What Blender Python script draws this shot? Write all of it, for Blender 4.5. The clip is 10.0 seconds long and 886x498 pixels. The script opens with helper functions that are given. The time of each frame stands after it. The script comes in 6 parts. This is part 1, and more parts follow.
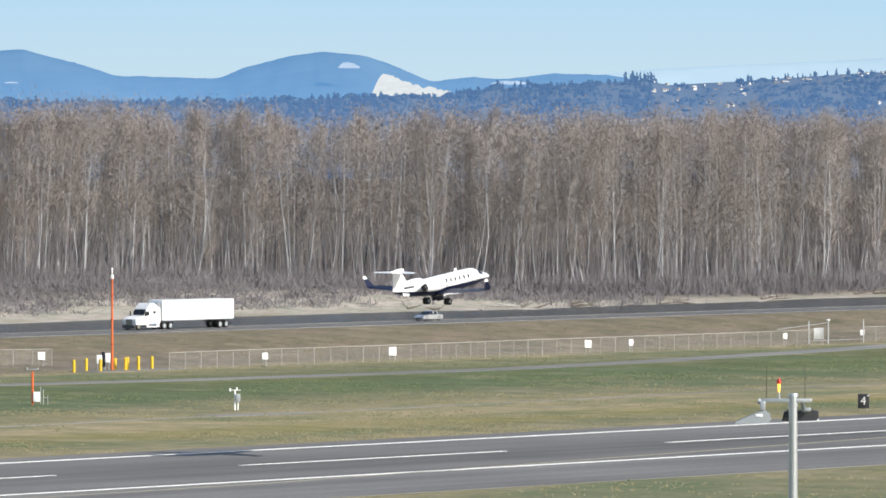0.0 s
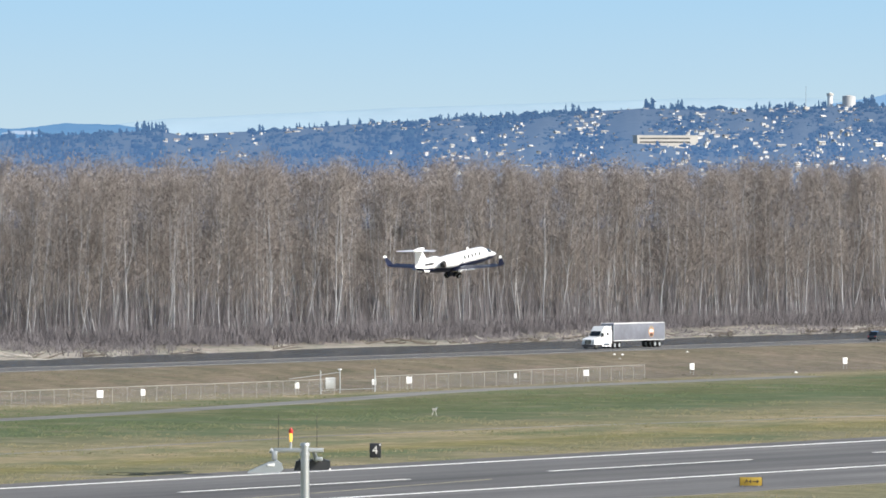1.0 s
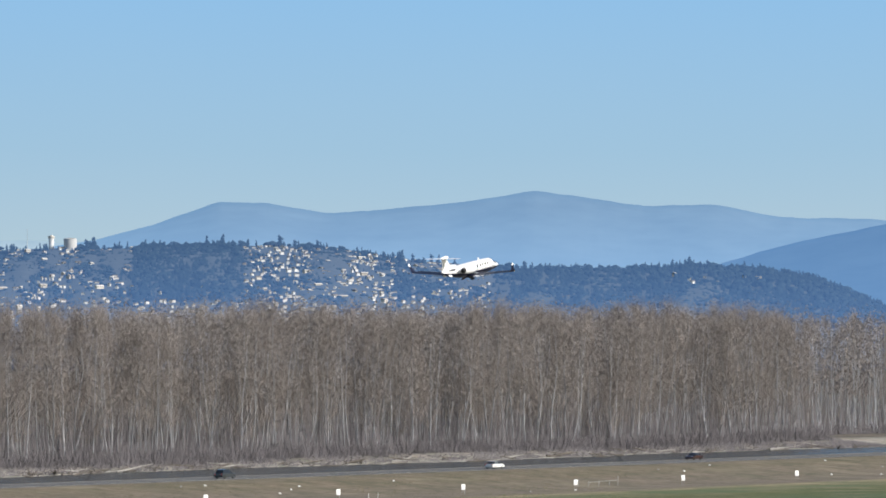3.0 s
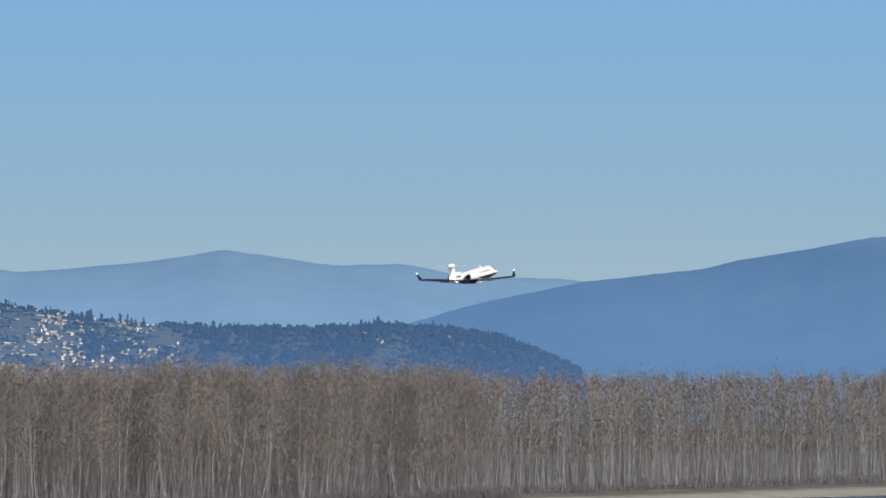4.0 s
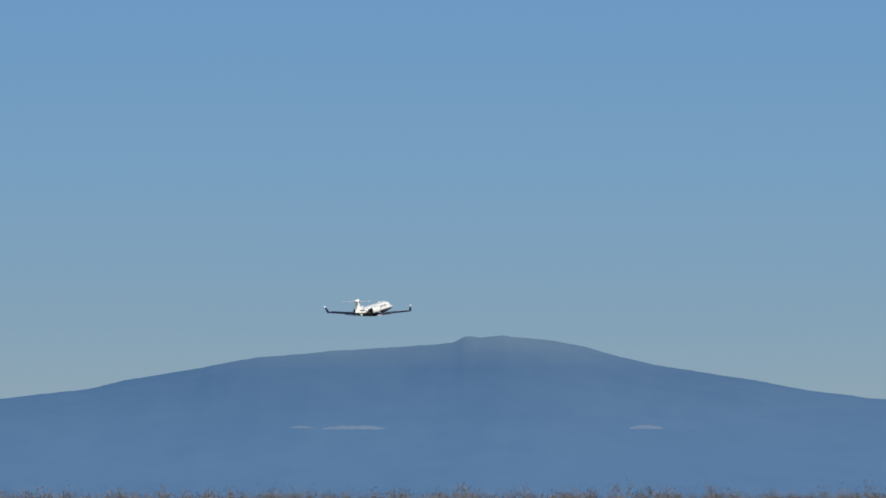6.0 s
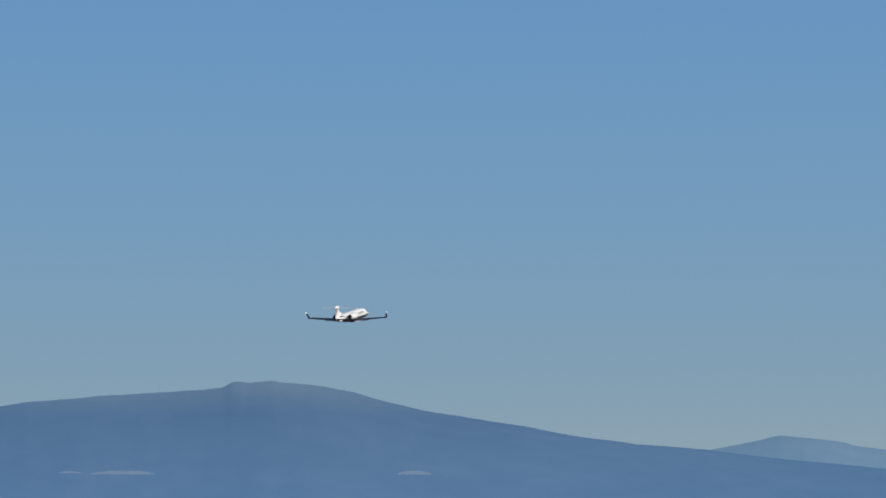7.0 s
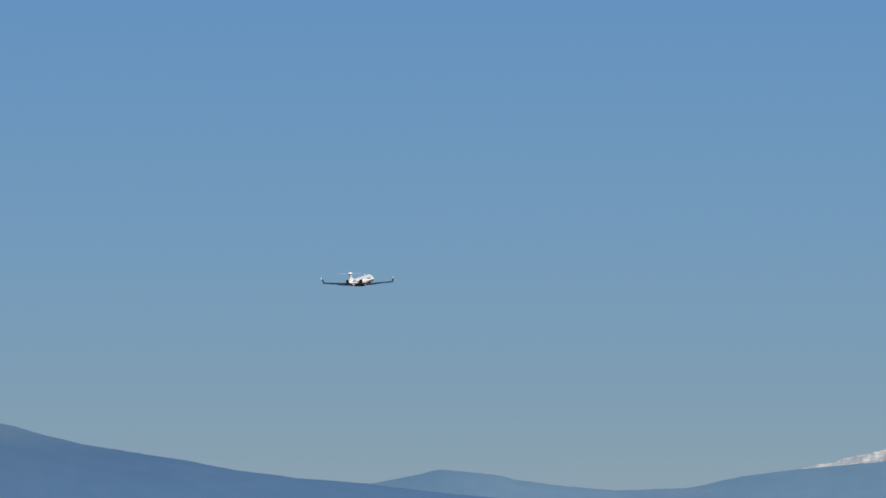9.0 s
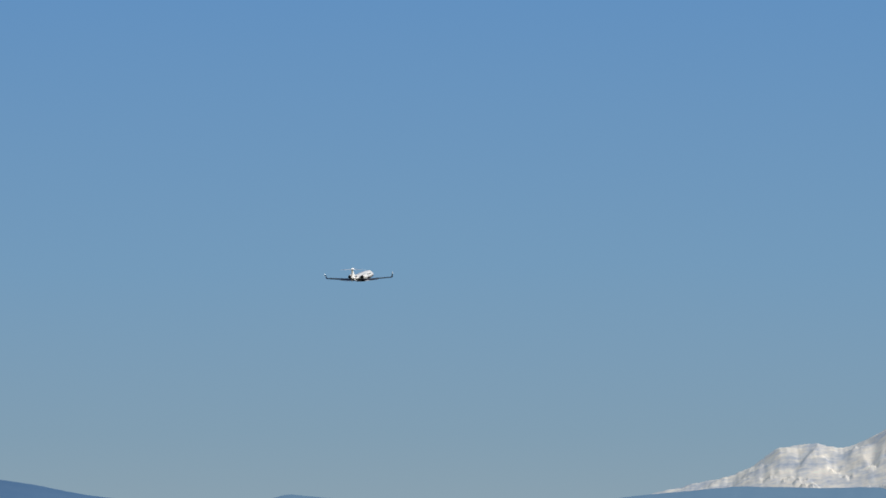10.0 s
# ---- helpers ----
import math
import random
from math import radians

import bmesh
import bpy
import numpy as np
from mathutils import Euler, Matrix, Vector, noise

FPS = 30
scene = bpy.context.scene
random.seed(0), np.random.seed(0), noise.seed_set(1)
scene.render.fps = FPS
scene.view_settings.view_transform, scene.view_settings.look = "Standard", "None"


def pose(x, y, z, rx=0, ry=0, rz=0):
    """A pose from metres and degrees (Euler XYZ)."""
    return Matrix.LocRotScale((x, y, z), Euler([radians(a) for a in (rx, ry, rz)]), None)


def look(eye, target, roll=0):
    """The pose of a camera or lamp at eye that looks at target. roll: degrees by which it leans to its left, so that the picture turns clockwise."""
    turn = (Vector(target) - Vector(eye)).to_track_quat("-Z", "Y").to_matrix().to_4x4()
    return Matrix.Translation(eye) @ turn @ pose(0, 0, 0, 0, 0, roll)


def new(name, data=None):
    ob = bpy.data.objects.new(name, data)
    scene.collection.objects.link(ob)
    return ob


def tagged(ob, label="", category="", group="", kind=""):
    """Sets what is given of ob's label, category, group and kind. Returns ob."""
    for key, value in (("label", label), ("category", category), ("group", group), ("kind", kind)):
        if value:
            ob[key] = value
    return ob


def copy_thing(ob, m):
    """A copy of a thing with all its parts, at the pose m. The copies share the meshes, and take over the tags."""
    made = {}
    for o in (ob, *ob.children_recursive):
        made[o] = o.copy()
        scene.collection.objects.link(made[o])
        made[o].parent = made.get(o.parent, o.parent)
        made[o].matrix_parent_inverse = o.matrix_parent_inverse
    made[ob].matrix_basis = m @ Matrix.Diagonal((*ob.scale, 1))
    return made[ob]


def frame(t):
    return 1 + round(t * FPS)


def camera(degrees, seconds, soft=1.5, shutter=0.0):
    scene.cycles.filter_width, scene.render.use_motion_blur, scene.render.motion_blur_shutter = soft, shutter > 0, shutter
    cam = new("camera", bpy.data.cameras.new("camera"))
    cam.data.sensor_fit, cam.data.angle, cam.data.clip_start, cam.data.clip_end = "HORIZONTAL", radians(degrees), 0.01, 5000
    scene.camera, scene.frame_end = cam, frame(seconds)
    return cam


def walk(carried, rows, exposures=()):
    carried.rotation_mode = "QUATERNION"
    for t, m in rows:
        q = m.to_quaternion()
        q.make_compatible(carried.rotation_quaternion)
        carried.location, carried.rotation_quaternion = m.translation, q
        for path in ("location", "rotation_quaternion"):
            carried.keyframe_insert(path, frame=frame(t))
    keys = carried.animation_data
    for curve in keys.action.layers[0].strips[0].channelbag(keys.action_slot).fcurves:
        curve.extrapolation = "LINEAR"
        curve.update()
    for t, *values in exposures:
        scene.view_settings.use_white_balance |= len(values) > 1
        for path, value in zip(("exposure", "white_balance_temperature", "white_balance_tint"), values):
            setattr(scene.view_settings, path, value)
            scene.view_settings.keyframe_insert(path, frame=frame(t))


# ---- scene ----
# A fixed eye on a high deck; it only pans. X runs along the runway, Y across it to the river.
EYE = (0.0, 0.0, 31.0)
cam = camera(7.011, 10.0, soft=1.7)
VIEW = [  # seconds, bearing, tilt, roll
    (0.0, 40.000, -0.967, -0.00),
    (0.2, 39.166, -0.899, 0.00),
    (0.4, 38.265, -0.822, 0.00),
    (0.5, 37.775, -0.808, 0.12),
    (0.6, 37.277, -0.776, 0.00),
    (0.7, 36.887, -0.720, 0.00),
    (1.0, 36.133, -0.573, -0.02),
    (1.2, 35.518, -0.455, 0.00),
    (1.5, 34.497, -0.310, -0.09),
    (1.7, 33.781, -0.209, 0.00),
    (2.0, 32.740, -0.012, -0.09),
    (2.2, 32.230, 0.116, 0.00),
    (2.5, 31.277, 0.269, 0.02),
    (2.7, 30.645, 0.388, -0.05),
    (3.8, 28.249, 0.929, 0.12),
    (4.0, 27.506, 1.023, 0.03),
    (4.5, 26.153, 1.246, 0.12),
    (5.0, 24.702, 1.453, 0.06),
    (5.5, 23.665, 1.727, 0.03),
    (5.7, 23.246, 1.841, -0.04),
    (6.8, 21.170, 2.233, -0.07),
    (7.0, 20.814, 2.327, -0.02),
    (7.5, 20.246, 2.497, 0.08),
    (8.0, 19.580, 2.486, 0.04),
    (8.5, 18.717, 2.480, -0.04),
    (9.0, 18.122, 2.594, -0.04),
    (9.5, 17.727, 2.726, 0.07),
    (10.0, 16.931, 2.791, 0.01),
]


def toward(bearing, tilt, dist=1000.0):
    b, e = radians(bearing), radians(tilt)
    return (EYE[0] + dist * math.cos(b) * math.cos(e), EYE[1] + dist * math.sin(b) * math.cos(e), EYE[2] + dist * math.sin(e))


walk(cam, [(t, look(EYE, toward(b, e), r)) for t, b, e, r in VIEW],
     exposures=[(t, v + 0.35) for t, v in ((0, 0.09), (1.0, 0.04), (2.5, -0.12), (3.8, -0.46), (4.5, -0.60), (5.5, -0.79), (7.0, -0.91), (10.0, -0.94))])

# ---- light ----
SUN_EL, SUN_BEARING = 32.8, -81.5
world = bpy.data.worlds.new("world")
scene.world = world
world.use_nodes = True
wn = world.node_tree.nodes
sky = wn.new("ShaderNodeTexSky")
sky.sky_type = "NISHITA"
sky.sun_disc = False
sky.sun_elevation = radians(SUN_EL)
sky.sun_rotation = radians(90 - SUN_BEARING)
wn["Background"].inputs["Strength"].default_value = 0.11
world.node_tree.links.new(sky.outputs["Color"], wn["Background"].inputs["Color"])
sun = new("sun", bpy.data.lights.new("sun", "SUN"))
sun.data.energy, sun.data.angle, sun.data.color = 4.8, radians(0.53), (1.0, 0.95, 0.87)
sd = Vector((math.cos(radians(SUN_BEARING)) * math.cos(radians(SUN_EL)), math.sin(radians(SUN_BEARING)) * math.cos(radians(SUN_EL)), math.sin(radians(SUN_EL))))
sun.matrix_world = look(sd * 100, (0, 0, 0))
scene.view_settings.exposure = 0.0


# ---- materials ----
AIR = 0.785  # the air's and sky's glow against the exposure


def node_mat(name):
    m = bpy.data.materials.new(name)
    m.use_nodes = True
    return m, m.node_tree.nodes, m.node_tree.links, m.node_tree.nodes["Principled BSDF"]


def noise_node(n, l, coord, scale, detail=4.0, stretch=(1, 1, 1), rough=0.55):
    mp = n.new("ShaderNodeMapping")
    mp.inputs["Scale"].default_value = stretch
    l.new(coord, mp.inputs["Vector"])
    tx = n.new("ShaderNodeTexNoise")
    tx.inputs["Scale"].default_value, tx.inputs["Detail"].default_value, tx.inputs["Roughness"].default_value = scale, detail, rough
    l.new(mp.outputs["Vector"], tx.inputs["Vector"])
    return tx.outputs["Fac"]


def ramp(n, l, fac, stops):
    r = n.new("ShaderNodeValToRGB")
    el = r.color_ramp.elements
    while len(el) < len(stops):
        el.new(0.5)
    for e, (p, c) in zip(el, stops):
        e.position, e.color = p, (*c, 1)
    l.new(fac, r.inputs["Fac"])
    return r.outputs["Color"]


def mixc(n, l, fac, a, b, mode="MIX"):
    m = n.new("ShaderNodeMix")
    m.data_type, m.blend_type = "RGBA", mode
    for sock, v in ((m.inputs[0], fac), (m.inputs[6], a), (m.inputs[7], b)):
        if isinstance(v, (int, float)):
            sock.default_value = v
        elif isinstance(v, tuple):
            sock.default_value = (*v, 1)
        else:
            l.new(v, sock)
    return m.outputs[2]


def math_node(n, l, op, a, b=0.0, clamp=False):
    m = n.new("ShaderNodeMath")
    m.operation, m.use_clamp = op, clamp
    for sock, v in zip(m.inputs, (a, b)):
        if isinstance(v, (int, float)):
            sock.default_value = v
        else:
            l.new(v, sock)
    return m.outputs[0]


def bump(n, l, bsdf, height, strength, dist):
    b = n.new("ShaderNodeBump")
    b.inputs["Strength"].default_value, b.inputs["Distance"].default_value = strength, dist
    l.new(height, b.inputs["Height"])
    l.new(b.outputs["Normal"], bsdf.inputs["Normal"])


def surface(name, base, rough=0.6, metal=0.0, vary=0.25, scale=1.0, fine=None, relief=0.0, stretch=(1, 1, 1), coat=0.0, per_object=0.0):
    """A plain surface with two scales of variation."""
    m, n, l, p = node_mat(name)
    co = n.new("ShaderNodeTexCoord").outputs["Object"]
    big = noise_node(n, l, co, scale, 3, stretch)
    small = noise_node(n, l, co, fine or scale * 9, 4, stretch)
    dark = tuple(c * (1 - vary) for c in base)
    lite = tuple(min(1, c * (1 + vary)) for c in base)
    col = ramp(n, l, big, [(0.3, dark), (0.7, lite)])
    col = mixc(n, l, 0.45, col, ramp(n, l, small, [(0.25, dark), (0.75, lite)]))
    if per_object:
        rnd = n.new("ShaderNodeObjectInfo").outputs["Random"]
        tint = ramp(n, l, rnd, [(0.0, (1 - per_object,) * 3), (1.0, (1 + per_object, 1 + per_object * 0.95, 1 + per_object * 0.85))])
        col = mixc(n, l, 1.0, col, tint, "MULTIPLY")
    l.new(col, p.inputs["Base Color"])
    p.inputs["Roughness"].default_value, p.inputs["Metallic"].default_value = rough, metal
    p.inputs["Coat Weight"].default_value = coat
    if relief:
        bump(n, l, p, small, 0.6, relief)
    return m


def far_land(name, base, air, patches=None, scale=0.01, pale=0.0, low=0.0, high=100.0, rock_shade=None, pale_top=None):
    """Land tens of kilometres off, brought near: the haze before it is painted on as a surface glow."""
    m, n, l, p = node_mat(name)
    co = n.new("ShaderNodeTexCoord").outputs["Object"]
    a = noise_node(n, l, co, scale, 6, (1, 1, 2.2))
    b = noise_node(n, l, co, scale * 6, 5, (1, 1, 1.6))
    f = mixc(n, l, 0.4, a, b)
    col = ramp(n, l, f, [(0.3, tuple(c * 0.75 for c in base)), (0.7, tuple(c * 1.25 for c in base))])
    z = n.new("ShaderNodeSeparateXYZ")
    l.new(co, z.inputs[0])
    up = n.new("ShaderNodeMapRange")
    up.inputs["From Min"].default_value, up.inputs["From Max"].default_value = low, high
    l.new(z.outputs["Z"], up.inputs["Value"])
    # haze painted thicker low down: the glow is paler at the foot
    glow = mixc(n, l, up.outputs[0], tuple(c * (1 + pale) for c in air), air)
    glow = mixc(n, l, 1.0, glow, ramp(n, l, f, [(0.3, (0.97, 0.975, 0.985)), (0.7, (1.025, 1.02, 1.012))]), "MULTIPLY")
    if rock_shade:
        # rock and gully shade painted as blue-grey patches in colour and glow
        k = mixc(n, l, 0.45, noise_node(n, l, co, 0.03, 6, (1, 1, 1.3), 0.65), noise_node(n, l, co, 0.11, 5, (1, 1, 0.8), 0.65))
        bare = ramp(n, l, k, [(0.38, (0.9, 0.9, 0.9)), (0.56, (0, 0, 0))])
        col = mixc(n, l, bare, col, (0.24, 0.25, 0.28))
        glow = mixc(n, l, bare, glow, rock_shade)
    if pale_top:
        # summit pales with height in the glow colour: painted haze with dusted snow
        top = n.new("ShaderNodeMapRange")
        top.inputs["From Min"].default_value, top.inputs["From Max"].default_value = pale_top[0], pale_top[1]
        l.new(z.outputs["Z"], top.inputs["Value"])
        glow = mixc(n, l, math_node(n, l, "MULTIPLY", top.outputs[0], math_node(n, l, "ADD", a, 0.1, True)), glow, pale_top[2])
    if patches:
        k = noise_node(n, l, co, patches[0], 4, (1, 1, 3.0))
        white = ramp(n, l, k, [(patches[1], (0, 0, 0)), (patches[1] + 0.07, (1, 1, 1))])
        col = mixc(n, l, white, col, (0.75, 0.75, 0.74))
    l.new(col, p.inputs["Base Color"])
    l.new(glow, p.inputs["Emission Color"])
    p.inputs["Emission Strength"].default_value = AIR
    p.inputs["Roughness"].default_value = 1.0
    p.inputs["Specular IOR Level"].default_value = 0.0
    return m


def ground_mat():
    m, n, l, p = node_mat("airfield ground")
    co = n.new("ShaderNodeTexCoord").outputs["Object"]
    xyz = n.new("ShaderNodeSeparateXYZ")
    l.new(co, xyz.inputs[0])
    wob = noise_node(n, l, co, 1.0, 5, (0.006, 0.05, 1))
    wob2 = noise_node(n, l, co, 1.0, 5, (0.05, 0.25, 1))
    far = math_node(n, l, "GREATER_THAN", xyz.outputs["Y"], 850.0)
    stray = math_node(n, l, "ADD", math_node(n, l, "MULTIPLY", math_node(n, l, "SUBTRACT", wob, 0.5), 44.0), math_node(n, l, "MULTIPLY", math_node(n, l, "SUBTRACT", wob2, 0.5), 14.0))
    y = math_node(n, l, "ADD", xyz.outputs["Y"], math_node(n, l, "MULTIPLY", stray, math_node(n, l, "SUBTRACT", 1.0, math_node(n, l, "MULTIPLY", far, 0.85))))
    west = math_node(n, l, "DIVIDE", math_node(n, l, "SUBTRACT", 1150.0, xyz.outputs["X"]), 100.0, True)
    east = math_node(n, l, "DIVIDE", math_node(n, l, "SUBTRACT", xyz.outputs["X"], 1800.0), 18.0, True)
    west = math_node(n, l, "ADD", west, east)
    y = math_node(n, l, "SUBTRACT", y, math_node(n, l, "MULTIPLY", math_node(n, l, "MULTIPLY", west, far), 20.0))
    fac = math_node(n, l, "DIVIDE", math_node(n, l, "SUBTRACT", y, 360.0), 640.0, True)
    green, dull, tan, brown, sand, duff = (0.094, 0.125, 0.068), (0.166, 0.166, 0.106), (0.278, 0.24, 0.16), (0.17, 0.148, 0.13), (0.335, 0.32, 0.305), (0.13, 0.118, 0.112)

    def at(v):
        return (v - 360.0) / 640.0
    col = ramp(n, l, fac, [(at(365), dull), (at(462), tan), (at(478), dull), (at(492), (0.21, 0.19, 0.09)), (at(503), tan), (at(518), tan),
                           (at(534), dull), (at(556), green), (at(592), (0.118, 0.13, 0.066)), (at(608), dull), (at(618), tan), (at(634), brown), (at(668), (0.168, 0.145, 0.11)),
                           (at(690), brown), (at(880), sand), (at(903), sand), (at(913), duff)])
    blades = noise_node(n, l, co, 1.0, 6, (0.35, 1.2, 1), 0.7)
    col = mixc(n, l, 1.0, col, ramp(n, l, blades, [(0.25, (0.5, 0.54, 0.5)), (0.75, (1.45, 1.4, 1.36))]), "MULTIPLY")
    tuft = noise_node(n, l, co, 1.0, 5, (0.14, 0.07, 1), 0.7)
    col = mixc(n, l, 1.0, col, ramp(n, l, tuft, [(0.3, (0.66, 0.74, 0.64)), (0.7, (1.32, 1.22, 1.2))]), "MULTIPLY")
    dry = noise_node(n, l, co, 1.0, 5, (0.10, 0.06, 1), 0.65)
    col = mixc(n, l, ramp(n, l, dry, [(0.54, (0, 0, 0)), (0.68, (0.6, 0.6, 0.6))]), col, (0.27, 0.232, 0.165))
    lush = noise_node(n, l, co, 1.0, 6, (0.03, 0.05, 1), 0.65)
    field = math_node(n, l, "LESS_THAN", xyz.outputs["Y"], 622.0)
    lush = math_node(n, l, "MULTIPLY", ramp(n, l, lush, [(0.50, (0, 0, 0)), (0.64, (0.75, 0.75, 0.75))]), field)
    col = mixc(n, l, lush, col, mixc(n, l, tuft, (0.072, 0.112, 0.058), (0.118, 0.15, 0.078)))
    worn = noise_node(n, l, co, 1.0, 6, (0.05, 0.055, 1), 0.7)
    col = mixc(n, l, ramp(n, l, worn, [(0.56, (0, 0, 0)), (0.68, (0.55, 0.55, 0.55))]), col, (0.21, 0.185, 0.125))
    l.new(col, p.inputs["Base Color"])
    p.inputs["Roughness"].default_value = 0.95
    p.inputs["Specular IOR Level"].default_value = 0.1
    bump(n, l, p, blades, 0.5, 0.12)
    return m


def tarmac_mat(name, base, lane=0.0):
    m, n, l, p = node_mat(name)
    co = n.new("ShaderNodeTexCoord").outputs["Object"]
    streak = noise_node(n, l, co, 1.0, 5, (0.004, 0.22, 1))
    blot = noise_node(n, l, co, 1.0, 4, (0.03, 0.06, 1))
    grit = noise_node(n, l, co, 1.5, 4)
    col = ramp(n, l, streak, [(0.3, tuple(c * 0.72 for c in base)), (0.7, tuple(c * 1.25 for c in base))])
    col = mixc(n, l, 1.0, col, ramp(n, l, blot, [(0.3, (0.85,) * 3), (0.7, (1.15, 1.14, 1.12))]), "MULTIPLY")
    col = mixc(n, l, 0.5, col, mixc(n, l, 1.0, col, ramp(n, l, grit, [(0.3, (0.8,) * 3), (0.7, (1.2,) * 3)]), "MULTIPLY"))
    if lane:
        xyz = n.new("ShaderNodeSeparateXYZ")
        l.new(co, xyz.inputs[0])
        off = math_node(n, l, "ABSOLUTE", math_node(n, l, "SUBTRACT", xyz.outputs["Y"], 436.0))
        rub = ramp(n, l, math_node(n, l, "DIVIDE", off, 24.0, True), [(0.0, (lane,) * 3), (0.35, (lane * 1.08,) * 3), (0.75, (1, 1, 1))])
        col = mixc(n, l, 1.0, col, rub, "MULTIPLY")
    l.new(col, p.inputs["Base Color"])
    p.inputs["Roughness"].default_value = 0.85
    p.inputs["Specular IOR Level"].default_value = 0.25
    bump(n, l, p, grit, 0.3, 0.02)
    return m


def water_mat():
    m, n, l, p = node_mat("river water")
    co = n.new("ShaderNodeTexCoord").outputs["Object"]
    w = noise_node(n, l, co, 1.0, 4, (0.25, 0.6, 1))
    p.inputs["Base Color"].default_value = (0.035, 0.045, 0.05, 1)
    p.inputs["Roughness"].default_value = 0.22
    p.inputs["IOR"].default_value = 1.33
    bump(n, l, p, w, 0.35, 0.25)
    return m


def sky_mat():
    m, n, l, p = node_mat("clear sky")
    co = n.new("ShaderNodeTexCoord").outputs["Object"]
    xyz = n.new("ShaderNodeSeparateXYZ")
    l.new(co, xyz.inputs[0])
    f = math_node(n, l, "DIVIDE", xyz.outputs["Z"], 520.0, True)
    cloud = noise_node(n, l, co, 0.0016, 3, (1, 1, 2.5))
    f = math_node(n, l, "ADD", f, math_node(n, l, "MULTIPLY", math_node(n, l, "SUBTRACT", cloud, 0.5), 0.05))
    col = ramp(n, l, f, [(0.0, (0.57, 0.715, 0.79)), (0.14, (0.52, 0.695, 0.81)), (0.28, (0.418, 0.652, 0.855)), (0.5, (0.332, 0.622, 0.95)), (0.85, (0.24, 0.54, 1.0))])
    e = n.new("ShaderNodeEmission")
    l.new(col, e.inputs["Color"])
    e.inputs["Strength"].default_value = AIR
    l.new(e.outputs[0], n["Material Output"].inputs["Surface"])
    return m


def glass_dark(name="dark glass"):
    return surface(name, (0.015, 0.018, 0.022), 0.06, 0, 0.2, 2.0)


